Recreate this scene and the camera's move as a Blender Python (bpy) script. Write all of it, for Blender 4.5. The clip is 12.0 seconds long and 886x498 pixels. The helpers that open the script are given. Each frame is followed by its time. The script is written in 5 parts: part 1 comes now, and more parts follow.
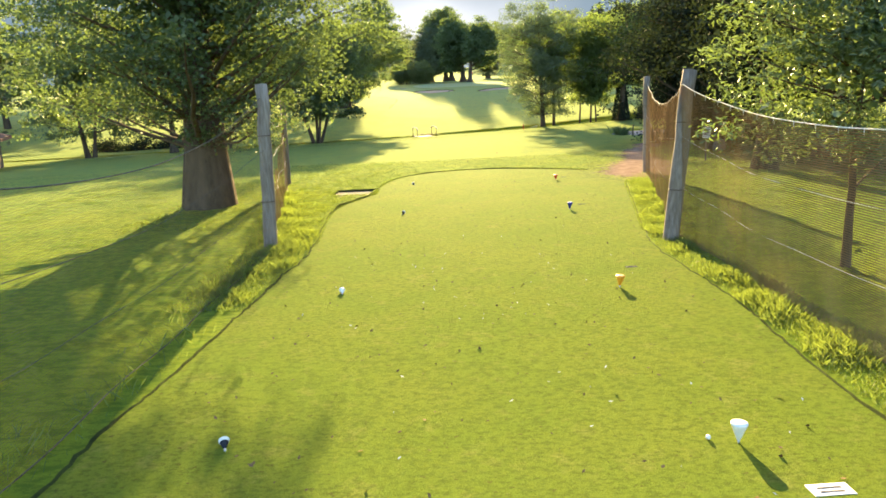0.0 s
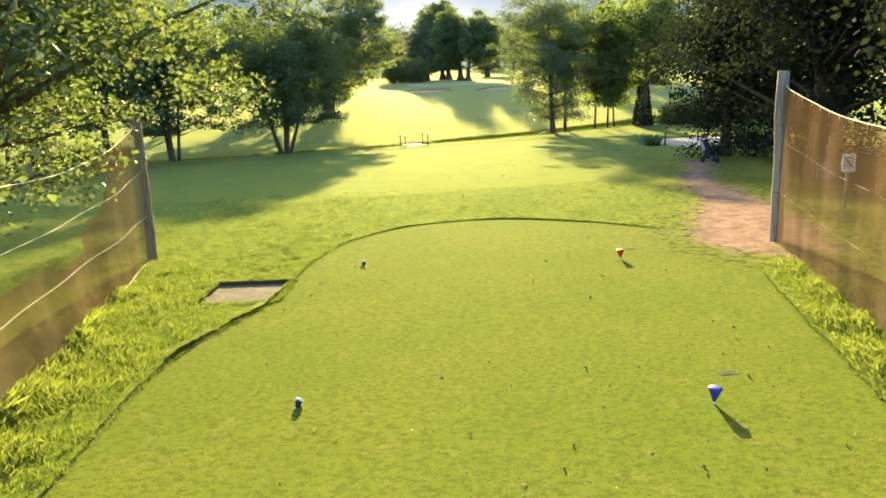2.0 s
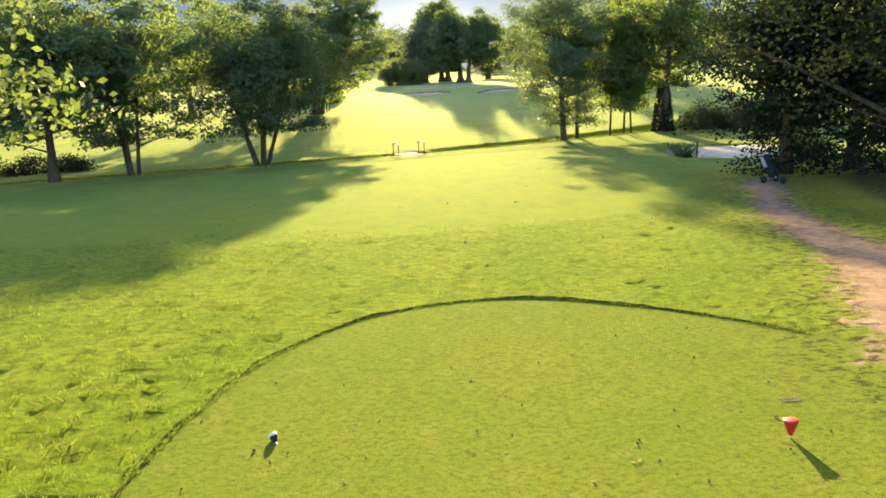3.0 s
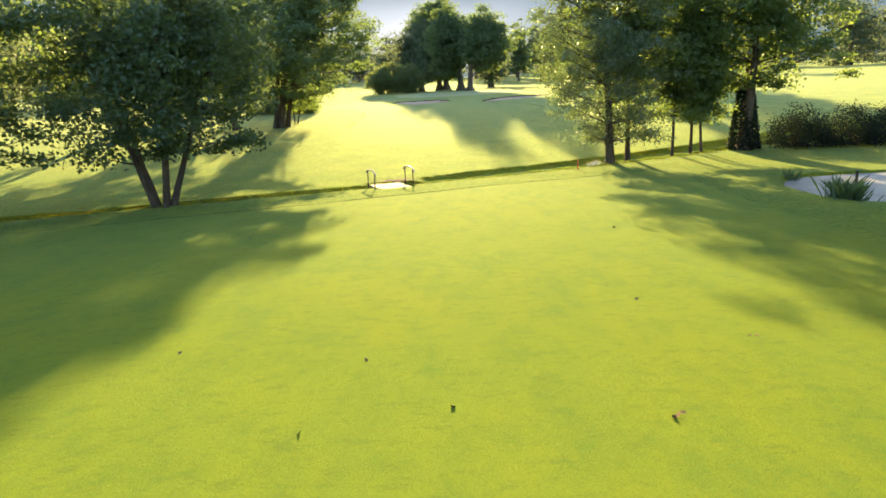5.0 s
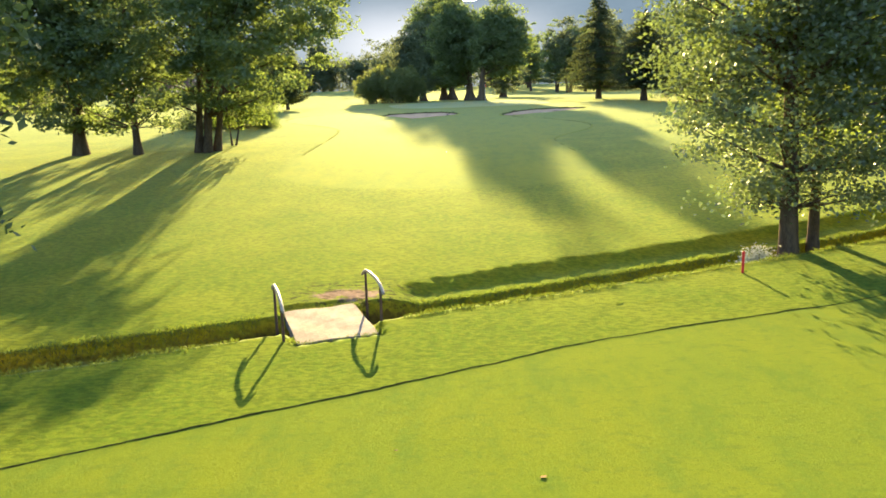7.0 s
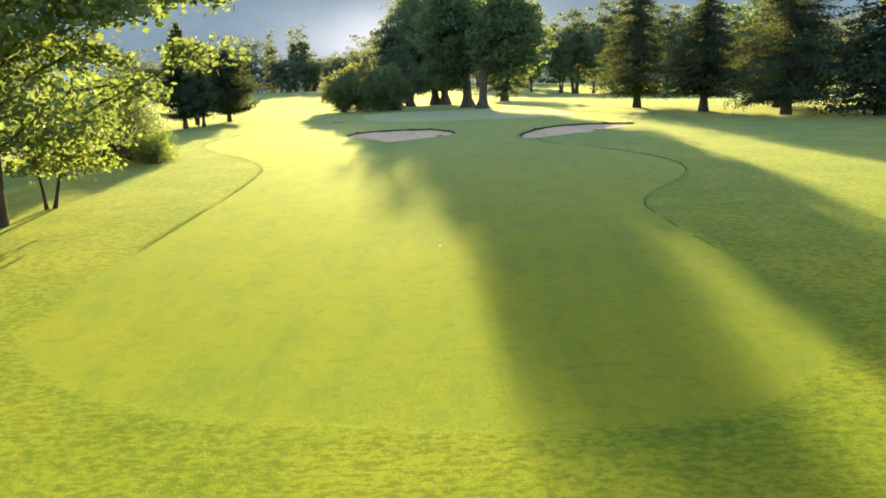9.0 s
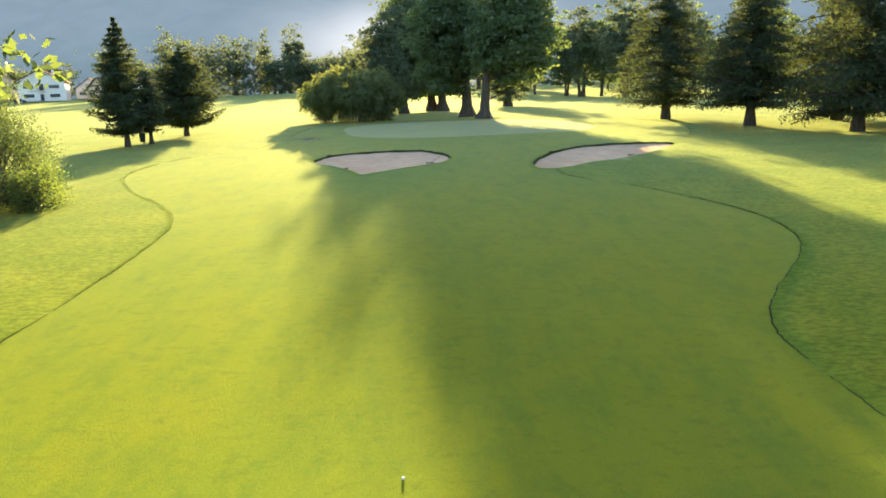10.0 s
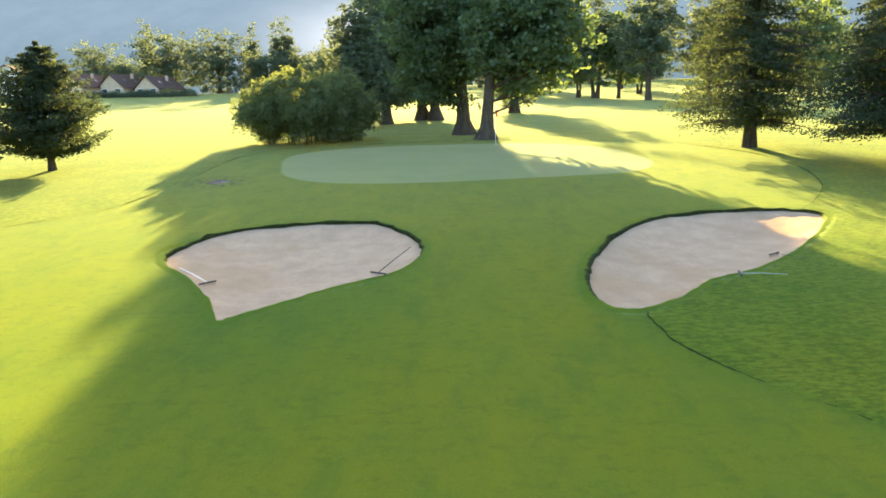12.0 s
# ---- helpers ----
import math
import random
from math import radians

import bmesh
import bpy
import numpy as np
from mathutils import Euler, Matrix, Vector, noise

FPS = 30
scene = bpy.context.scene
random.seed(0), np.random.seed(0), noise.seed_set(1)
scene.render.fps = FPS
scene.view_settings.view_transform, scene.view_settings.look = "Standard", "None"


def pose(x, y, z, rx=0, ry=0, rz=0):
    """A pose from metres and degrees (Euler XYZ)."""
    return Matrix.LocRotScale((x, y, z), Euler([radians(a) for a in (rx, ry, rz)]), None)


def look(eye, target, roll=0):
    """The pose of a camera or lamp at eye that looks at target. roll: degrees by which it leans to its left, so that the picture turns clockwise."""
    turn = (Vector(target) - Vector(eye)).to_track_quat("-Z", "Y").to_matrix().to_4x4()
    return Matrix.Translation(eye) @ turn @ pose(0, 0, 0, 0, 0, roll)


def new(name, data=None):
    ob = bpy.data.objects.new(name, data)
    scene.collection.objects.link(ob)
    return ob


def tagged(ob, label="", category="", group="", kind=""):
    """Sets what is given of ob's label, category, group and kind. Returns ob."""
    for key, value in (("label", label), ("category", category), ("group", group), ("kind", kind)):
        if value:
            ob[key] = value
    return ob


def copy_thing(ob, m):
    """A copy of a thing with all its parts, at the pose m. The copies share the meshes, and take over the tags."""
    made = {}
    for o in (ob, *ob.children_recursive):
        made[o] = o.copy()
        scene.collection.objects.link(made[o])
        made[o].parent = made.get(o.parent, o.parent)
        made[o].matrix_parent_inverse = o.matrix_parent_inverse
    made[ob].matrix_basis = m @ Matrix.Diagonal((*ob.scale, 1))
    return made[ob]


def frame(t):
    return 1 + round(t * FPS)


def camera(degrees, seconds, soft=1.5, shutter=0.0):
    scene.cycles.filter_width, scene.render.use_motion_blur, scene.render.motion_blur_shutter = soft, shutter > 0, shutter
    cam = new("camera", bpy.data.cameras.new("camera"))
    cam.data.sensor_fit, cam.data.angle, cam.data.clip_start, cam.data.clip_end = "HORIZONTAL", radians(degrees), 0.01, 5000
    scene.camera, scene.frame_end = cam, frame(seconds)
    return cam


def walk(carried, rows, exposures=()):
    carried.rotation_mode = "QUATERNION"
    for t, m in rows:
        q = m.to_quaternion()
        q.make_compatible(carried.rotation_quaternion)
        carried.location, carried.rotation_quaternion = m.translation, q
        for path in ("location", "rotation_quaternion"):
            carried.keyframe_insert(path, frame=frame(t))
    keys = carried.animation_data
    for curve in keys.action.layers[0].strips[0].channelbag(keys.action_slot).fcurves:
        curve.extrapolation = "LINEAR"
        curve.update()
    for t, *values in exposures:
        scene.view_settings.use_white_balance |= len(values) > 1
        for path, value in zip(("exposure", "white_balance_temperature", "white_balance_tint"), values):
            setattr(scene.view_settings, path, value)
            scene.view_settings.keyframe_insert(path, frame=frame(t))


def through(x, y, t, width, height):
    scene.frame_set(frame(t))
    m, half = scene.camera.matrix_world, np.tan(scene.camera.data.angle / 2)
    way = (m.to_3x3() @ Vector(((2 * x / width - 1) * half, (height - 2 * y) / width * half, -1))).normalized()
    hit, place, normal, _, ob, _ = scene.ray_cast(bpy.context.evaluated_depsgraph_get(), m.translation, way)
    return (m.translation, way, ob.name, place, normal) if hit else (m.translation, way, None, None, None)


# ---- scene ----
cam = camera(64.0, 12.0, 1.7)
PATH = [
    (0, (1.198, -0.299, 2.831), (1.16, 1.651, 2.388), -2.5),
    (0.5, (1.149, 1.957, 2.869), (1.11, 3.906, 2.423), -2.6),
    (1, (1.25, 4.602, 2.898), (1.212, 6.551, 2.45), -2.6),
    (1.5, (1.426, 7.494, 2.914), (1.39, 9.443, 2.466), -2.5),
    (2, (1.567, 10.672, 2.91), (1.533, 12.621, 2.463), -2.5),
    (2.5, (1.628, 14.012, 2.879), (1.594, 15.962, 2.435), -2.7),
    (3, (1.642, 17.514, 2.898), (1.608, 19.465, 2.457), -2.6),
    (5, (1.525, 34.769, 2.351), (1.496, 36.727, 1.942), -2.8),
    (5.5, (1.633, 39.769, 2.291), (1.597, 41.729, 1.893), -2.8),
    (6, (1.436, 45.117, 2.547), (1.41, 47.076, 2.145), -2.6),
    (6.5, (1.404, 50.525, 2.617), (1.376, 52.486, 2.221), -2.2),
    (7, (1.249, 56.272, 2.619), (1.216, 58.235, 2.236), -2.0),
    (7.5, (1.071, 61.604, 2.794), (1.046, 63.565, 2.406), -1.9),
    (9.5, (1.223, 81.999, 4.35), (1.215, 83.96, 3.961), -1.9),
    (10, (1.598, 87.003, 4.814), (1.588, 88.964, 4.424), -1.9),
    (10.5, (1.952, 92.142, 5.171), (1.937, 94.105, 4.785), -1.8),
    (11, (2.256, 97.042, 5.616), (2.238, 99.005, 5.231), -1.8),
    (11.5, (2.476, 101.297, 5.994), (2.46, 103.258, 5.6), -1.7),
    (12, (2.65, 104.798, 6.196), (2.636, 106.757, 5.794), -1.7),
]
walk(cam, [(t, look(eye, target, roll)) for t, eye, target, roll in PATH], ((0.0, 3.30), (3.0, 3.30), (5.0, 3.25), (7.5, 3.22), (9.5, 3.22), (12.0, 3.56)))

# ---- world, sun, exposure ----
SUN_EL, SUN_AZ = radians(13.8), radians(-2.0)
world = bpy.data.worlds.new("world")
scene.world = world
world.use_nodes = True
sky = world.node_tree.nodes.new("ShaderNodeTexSky")
sky.sky_type, sky.sun_disc = "NISHITA", False
sky.sun_elevation, sky.sun_rotation = SUN_EL, SUN_AZ
sky.air_density, sky.dust_density, sky.ozone_density = 1.0, 1.6, 2.2
world.node_tree.nodes["Background"].inputs[1].default_value = 0.081
world.node_tree.links.new(sky.outputs[0], world.node_tree.nodes["Background"].inputs[0])
sun = new("sun", bpy.data.lights.new("sun", "SUN"))
sun.data.energy, sun.data.angle, sun.data.color = 5.0, radians(0.6), (1.0, 0.72, 0.31)
sun_from = Vector((math.sin(SUN_AZ) * math.cos(SUN_EL), math.cos(SUN_AZ) * math.cos(SUN_EL), math.sin(SUN_EL)))
sun.matrix_world = look(sun_from * 300, (0, 0, 0))

# ---- materials ----


class Mat:
    """A small builder round one node material."""

    def __init__(self, name):
        self.m = bpy.data.materials.new(name)
        self.m.use_nodes = True
        self.t = self.m.node_tree
        self.t.nodes.clear()
        self.out = self.t.nodes.new("ShaderNodeOutputMaterial")
        self.co = self.t.nodes.new("ShaderNodeTexCoord").outputs["Object"]

    def put(self, kind, **links):
        n = self.t.nodes.new(kind)
        for key, v in links.items():
            sock = n.inputs[int(key[1:])] if key[0] == "i" and key[1:].isdigit() else n.inputs[key.replace("_", " ")]
            self.feed(sock, v)
        return n

    def feed(self, sock, v):
        if isinstance(v, bpy.types.NodeSocket):
            self.t.links.new(v, sock)
        elif isinstance(v, (tuple, list)) and len(v) == 3 and sock.type == "RGBA":
            sock.default_value = (*v, 1)
        else:
            sock.default_value = v

    def noise(self, scale, detail=4.0, rough=0.6, co=None, stretch=None):
        co = co or self.co
        if stretch:
            mp = self.put("ShaderNodeMapping", Vector=co)
            mp.inputs["Scale"].default_value = stretch
            co = mp.outputs[0]
        return self.put("ShaderNodeTexNoise", Vector=co, Scale=scale, Detail=detail, Roughness=rough).outputs["Fac"]

    def ramp(self, fac, a, b):
        """fac from a..b to 0..1, smoothly."""
        n = self.put("ShaderNodeMapRange", Value=fac)
        n.interpolation_type = "SMOOTHSTEP"
        n.inputs["From Min"].default_value, n.inputs["From Max"].default_value = a, b
        return n.outputs[0]

    def mix(self, fac, a, b):
        n = self.t.nodes.new("ShaderNodeMix")
        n.data_type = "RGBA"
        self.feed(n.inputs["Factor"], fac)
        self.feed(n.inputs[6], a)
        self.feed(n.inputs[7], b)
        return n.outputs[2]

    def math(self, op, a, b=0.0):
        n = self.t.nodes.new("ShaderNodeMath")
        n.operation = op
        self.feed(n.inputs[0], a)
        self.feed(n.inputs[1], b)
        return n.outputs[0]

    def attr(self, name):
        n = self.t.nodes.new("ShaderNodeAttribute")
        n.attribute_name = name
        return n.outputs["Fac"]

    def bump(self, height, strength, dist):
        return self.put("ShaderNodeBump", Height=height, Strength=strength, Distance=dist).outputs[0]

    def done(self, shader):
        self.t.links.new(shader, self.out.inputs[0])
        return self.m

    def surface(self, color, rough=0.8, normal=None, metal=0.0, spec=0.3):
        n = self.put("ShaderNodeBsdfPrincipled", Base_Color=color, Roughness=rough, Metallic=metal)
        n.inputs["Specular IOR Level"].default_value = spec
        if normal is not None:
            self.t.links.new(normal, n.inputs["Normal"])
        return self.done(n.outputs[0])


def plain(name, a, b, scale=6.0, rough=0.7, bump=0.3, dist=0.01, metal=0.0, stretch=None):
    """Two mixed tones, with grain at two scales."""
    k = Mat(name)
    f = k.math("ADD", k.math("MULTIPLY", k.noise(scale, 5, 0.65, stretch=stretch), 0.6), k.math("MULTIPLY", k.noise(scale * 7, 3, 0.6, stretch=stretch), 0.4))
    return k.surface(k.mix(k.ramp(f, 0.32, 0.68), a, b), rough, k.bump(f, bump, dist), metal, 0.02 if rough > 0.8 else 0.3)


def leaf_material(name, a, b, through, rough=0.55, gloss=0.06):
    k = Mat(name)
    rnd = k.t.nodes.new("ShaderNodeNewGeometry").outputs["Random Per Island"]
    big = k.noise(0.6, 2)
    col = k.mix(k.math("ADD", k.math("MULTIPLY", rnd, 0.6), k.math("MULTIPLY", big, 0.4)), a, b)
    dif = k.put("ShaderNodeBsdfDiffuse", Color=col).outputs[0]
    tra = k.put("ShaderNodeBsdfTranslucent", Color=k.mix(rnd, through, tuple(c * 0.7 for c in through))).outputs[0]
    both = k.put("ShaderNodeMixShader", i0=0.5, i1=dif, i2=tra).outputs[0]
    glo = k.put("ShaderNodeBsdfGlossy", Color=(0.9, 0.95, 0.85), Roughness=rough).outputs[0]
    return k.done(k.put("ShaderNodeMixShader", i0=gloss, i1=both, i2=glo).outputs[0])


def bark_material(name, a, b):
    return plain(name, a, b, 5.0, 0.95, 0.9, 0.03, stretch=(1, 1, 0.22))


def ground_material():
    k = Mat("mown_grass")
    tee, fair, green, dirt, bank = (k.attr(n) for n in ("tee", "fair", "green", "dirt", "bank"))
    fine = k.noise(55, 3, 0.7)
    blades = k.noise(140, 2, 0.6, stretch=(1, 0.35, 1))
    tuft = k.noise(7, 4, 0.65)
    patch = k.noise(0.45, 4, 0.6)
    wide = k.noise(0.09, 3, 0.5)
    rough_c = k.mix(k.ramp(tuft, 0.3, 0.7), (0.122, 0.228, 0.015), (0.206, 0.292, 0.022))
    rough_c = k.mix(k.ramp(patch, 0.35, 0.7), rough_c, (0.230, 0.308, 0.026))
    # gaps between tufts: the shade in them is put into the grass colour
    rows = k.noise(7.5, 6, 0.75, stretch=(0.6, 1.35, 1))
    rough_c = k.mix(k.math("MULTIPLY", k.ramp(rows, 0.56, 0.41), 0.55), rough_c, (0.056, 0.104, 0.010))
    mottle = k.noise(15, 5, 0.75, stretch=(0.8, 1.2, 1))
    fair_c = k.mix(k.ramp(patch, 0.3, 0.7), (0.182, 0.264, 0.018), (0.208, 0.274, 0.020))
    fair_c = k.mix(k.ramp(wide, 0.35, 0.65), fair_c, (0.190, 0.272, 0.023))
    swath = k.noise(0.8, 4, 0.65, stretch=(1.0, 0.3, 1))
    fair_c = k.mix(k.math("MULTIPLY", k.ramp(swath, 0.42, 0.62), 0.55), fair_c, (0.160, 0.250, 0.026))
    fair_c = k.mix(k.math("MULTIPLY", k.ramp(k.noise(3.5, 6, 0.75, stretch=(0.7, 1.2, 1)), 0.51, 0.64), 0.62), fair_c, (0.128, 0.205, 0.026))
    lush = k.noise(1.1, 5, 0.7, stretch=(1.25, 0.55, 1))
    fair_c = k.mix(k.math("MULTIPLY", k.ramp(lush, 0.42, 0.70), 0.6), fair_c, (0.112, 0.212, 0.028))
    fair_c = k.mix(k.math("MULTIPLY", k.ramp(tuft, 0.53, 0.72), 0.45), fair_c, (0.220, 0.275, 0.026))
    tee_c = k.mix(k.ramp(patch, 0.3, 0.7), (0.148, 0.232, 0.024), (0.182, 0.246, 0.030))
    worn = k.math("MULTIPLY", k.ramp(k.noise(2.6, 5, 0.7), 0.52, 0.70), 0.75)
    tee_c = k.mix(worn, tee_c, (0.225, 0.262, 0.058))
    divot = k.math("MULTIPLY", k.ramp(k.noise(11, 3, 0.6), 0.63, 0.71), 0.8)
    tee_c = k.mix(divot, tee_c, (0.085, 0.080, 0.022))
    tee_c = k.mix(k.math("MULTIPLY", k.ramp(mottle, 0.55, 0.39), 0.70), tee_c, (0.086, 0.122, 0.014))
    green_c = k.mix(k.ramp(patch, 0.3, 0.7), (0.246, 0.360, 0.165), (0.275, 0.380, 0.195))
    col = k.mix(k.ramp(fair, -0.25, 0.25), rough_c, fair_c)
    col = k.mix(k.ramp(tee, -0.06, 0.06), col, tee_c)
    col = k.mix(k.ramp(green, -0.12, 0.12), col, green_c)
    grain = k.math("ADD", k.math("MULTIPLY", fine, 0.55), k.math("MULTIPLY", blades, 0.45))
    col = k.mix(k.math("MULTIPLY", k.ramp(grain, 0.60, 0.38), 0.30), col, (0.075, 0.115, 0.012))
    ragged = k.math("ADD", dirt, k.math("MULTIPLY", k.math("SUBTRACT", k.noise(2.4, 7, 0.75), 0.5), 3.0))
    soil = k.mix(k.ramp(k.noise(3, 5, 0.7), 0.3, 0.7), (0.148, 0.106, 0.082), (0.275, 0.205, 0.160))
    col = k.mix(k.ramp(ragged, -0.12, 0.25), col, soil)
    # soil gaps in the torn turf by the path, tuft shadows painted with them
    near = k.math("MULTIPLY", k.ramp(dirt, -1.7, -0.3), k.math("SUBTRACT", 1.0, k.ramp(dirt, 0.1, 0.6)))
    gash = k.ramp(k.noise(5.5, 5, 0.7, stretch=(0.75, 1.35, 1)), 0.50, 0.41)
    col = k.mix(k.math("MULTIPLY", k.math("MULTIPLY", near, gash), 0.85), col, (0.034, 0.034, 0.014))
    # dark soil colour, which also paints in shade wherever bank is set
    soil_shade = k.mix(k.ramp(k.noise(6, 4), 0.3, 0.7), (0.030, 0.040, 0.012), (0.060, 0.080, 0.020))
    col = k.mix(k.ramp(k.math("ADD", bank, k.math("MULTIPLY", k.math("SUBTRACT", tuft, 0.5), 0.5)), 0.12, 0.42), col, soil_shade)
    mown = k.ramp(k.math("MAXIMUM", k.math("MAXIMUM", tee, fair), green), -0.2, 0.2)
    hgt = k.math("ADD", k.math("MULTIPLY", grain, k.math("SUBTRACT", 1.0, k.math("MULTIPLY", mown, 0.5))),
                 k.math("MULTIPLY", k.math("ADD", tuft, rows), k.math("SUBTRACT", 1.6, k.math("MULTIPLY", mown, 1.3))))
    # upright blades: their faces look sideways, and the sun shines on and through them
    dif = k.put("ShaderNodeBsdfDiffuse", Color=col, Normal=k.bump(hgt, 0.7, 0.04)).outputs[0]
    turn = k.put("ShaderNodeTexNoise", Vector=k.co, Scale=170.0, Detail=2.0, Roughness=0.7).outputs["Color"]
    turn = k.put("ShaderNodeVectorMath", i0=turn, i1=(0.500, 0.500, 0.500))
    turn.operation = "SUBTRACT"
    long = k.put("ShaderNodeVectorMath", i0=turn.outputs[0], i1=(5.0, 5.0, 0.0))
    long.operation = "MULTIPLY"
    up = k.put("ShaderNodeVectorMath", i0=long.outputs[0], i1=(0.000, 0.000, 0.450))
    up.operation = "ADD"
    unit = k.put("ShaderNodeVectorMath", i0=up.outputs[0])
    unit.operation = "NORMALIZE"
    side = k.put("ShaderNodeBsdfDiffuse", Color=col, Normal=unit.outputs[0]).outputs[0]
    warm = k.put("ShaderNodeMix")
    warm.data_type, warm.blend_type = "RGBA", "MULTIPLY"
    warm.inputs["Factor"].default_value = 1.0
    k.feed(warm.inputs[6], col)
    k.feed(warm.inputs[7], (2.75, 1.75, 0.45))
    lit = k.put("ShaderNodeBsdfTranslucent", Color=warm.outputs[2], Normal=unit.outputs[0]).outputs[0]
    blade = k.put("ShaderNodeMixShader", i0=0.55, i1=side, i2=lit).outputs[0]
    isdirt = k.math("SUBTRACT", 0.8, k.math("MULTIPLY", k.ramp(ragged, -0.12, 0.25), 0.8))
    lawn = k.put("ShaderNodeMixShader", i0=isdirt, i1=dif, i2=blade).outputs[0]
    # waxy blades gleam towards the low sun when seen at a flat angle
    wax = k.put("ShaderNodeBsdfGlossy", Color=(0.870, 0.945, 0.700), Roughness=0.88, Normal=k.bump(hgt, 0.4, 0.03)).outputs[0]
    flat = k.put("ShaderNodeLayerWeight", Blend=0.5).outputs["Facing"]
    gleam = k.math("ADD", 0.012, k.math("MULTIPLY", k.math("POWER", flat, 8.0), 0.13))
    return k.done(k.put("ShaderNodeMixShader", i0=k.math("MULTIPLY", isdirt, gleam), i1=lawn, i2=wax).outputs[0])


M_GROUND = ground_material()
M_BARK = bark_material("bark_brown", (0.045, 0.034, 0.024), (0.115, 0.085, 0.060))
M_BARK_GREY = bark_material("bark_grey", (0.060, 0.052, 0.042), (0.150, 0.130, 0.105))
M_LEAF = leaf_material("leaf_green", (0.050, 0.084, 0.038), (0.098, 0.134, 0.058), (0.130, 0.185, 0.042), 0.55, 0.03)
M_LEAF_OAK = leaf_material("leaf_oak", (0.036, 0.062, 0.030), (0.074, 0.104, 0.046), (0.100, 0.145, 0.032), 0.5, 0.03)
M_LEAF_ALDER = leaf_material("leaf_alder", (0.066, 0.098, 0.048), (0.120, 0.152, 0.078), (0.100, 0.142, 0.036), 0.42, 0.05)
M_LEAF_LIGHT = leaf_material("leaf_light", (0.050, 0.084, 0.024), (0.092, 0.124, 0.036), (0.17, 0.24, 0.040), 0.55, 0.03)
M_LEAF_DARK = leaf_material("leaf_dark", (0.014, 0.022, 0.015), (0.030, 0.042, 0.024), (0.012, 0.018, 0.006), 0.6, 0.012)
M_LEAF_SHINY = leaf_material("leaf_shiny", (0.050, 0.092, 0.030), (0.105, 0.150, 0.052), (0.105, 0.150, 0.030), 0.42, 0.065)
M_NEEDLE = leaf_material("needle", (0.028, 0.044, 0.027), (0.060, 0.080, 0.042), (0.060, 0.078, 0.024), 0.6, 0.012)
# far leaves made paler: the haze in front of them is in the colour
M_LEAF_HAZE = leaf_material("leaf_haze", (0.080, 0.108, 0.064), (0.122, 0.150, 0.090), (0.105, 0.130, 0.060), 0.6, 0.010)
M_GRASS = leaf_material("grass_blade", (0.070, 0.112, 0.016), (0.165, 0.195, 0.036), (0.125, 0.170, 0.018), 0.5, 0.02)
M_HAY = leaf_material("seeding_grass", (0.060, 0.094, 0.018), (0.165, 0.185, 0.055), (0.170, 0.225, 0.030), 0.5, 0.02)
M_BAMBOO = leaf_material("bamboo_leaf", (0.075, 0.100, 0.034), (0.140, 0.160, 0.070), (0.20, 0.24, 0.05), 0.5, 0.03)
M_BLOSSOM = leaf_material("white_blossom", (0.28, 0.32, 0.20), (0.72, 0.72, 0.66), (0.50, 0.52, 0.42), 0.5, 0.03)
M_POST = plain("weathered_timber", (0.13, 0.105, 0.085), (0.30, 0.255, 0.215), 4.0, 0.9, 0.8, 0.012, stretch=(1, 1, 0.12))
M_IRON = plain("rusty_iron", (0.035, 0.022, 0.016), (0.110, 0.060, 0.035), 9.0, 0.7, 0.4, 0.004)
# pale rail: the sunlit top of a dark rail is put into its colour
M_RAIL = plain("sunlit_rail", (0.22, 0.18, 0.14), (0.42, 0.36, 0.29), 9.0, 0.6, 0.4, 0.004)
M_CONCRETE = plain("concrete", (0.150, 0.126, 0.104), (0.260, 0.228, 0.196), 3.0, 0.9, 0.5, 0.01)
M_SLAB = plain("mossy_slab", (0.052, 0.054, 0.042), (0.118, 0.116, 0.096), 5.0, 0.95, 0.5, 0.01)
M_TURF = plain("cut_turf", (0.030, 0.040, 0.010), (0.085, 0.080, 0.035), 8.0, 0.95, 0.9, 0.03)
M_ROPE = plain("white_rope", (0.45, 0.43, 0.38), (0.70, 0.68, 0.62), 40.0, 0.9, 0.6, 0.004)
M_WHITE = plain("white_plastic", (0.66, 0.66, 0.63), (0.80, 0.80, 0.78), 12.0, 0.45, 0.1, 0.002)
M_ORANGE = plain("orange_plastic", (0.70, 0.28, 0.02), (0.80, 0.36, 0.04), 12.0, 0.45, 0.1, 0.002)
M_BLUE = plain("blue_plastic", (0.012, 0.022, 0.19), (0.025, 0.04, 0.28), 12.0, 0.45, 0.1, 0.002)
M_RED = plain("red_plastic", (0.42, 0.012, 0.014), (0.58, 0.03, 0.03), 12.0, 0.45, 0.1, 0.002)
M_BLACK = plain("black_rubber", (0.010, 0.010, 0.011), (0.030, 0.030, 0.032), 20.0, 0.6, 0.2, 0.002)
M_DARKCLOTH = plain("dark_cloth", (0.014, 0.015, 0.020), (0.045, 0.046, 0.055), 14.0, 0.85, 0.3, 0.004)
M_GREYCLOTH = plain("pale_cloth", (0.42, 0.43, 0.45), (0.60, 0.61, 0.62), 14.0, 0.8, 0.3, 0.004)
M_STEEL = plain("steel", (0.42, 0.42, 0.43), (0.60, 0.60, 0.60), 20.0, 0.35, 0.1, 0.002, 0.9)
M_DEAD = plain("dead_leaf", (0.09, 0.055, 0.025), (0.24, 0.16, 0.08), 30.0, 0.9, 0.3, 0.004)
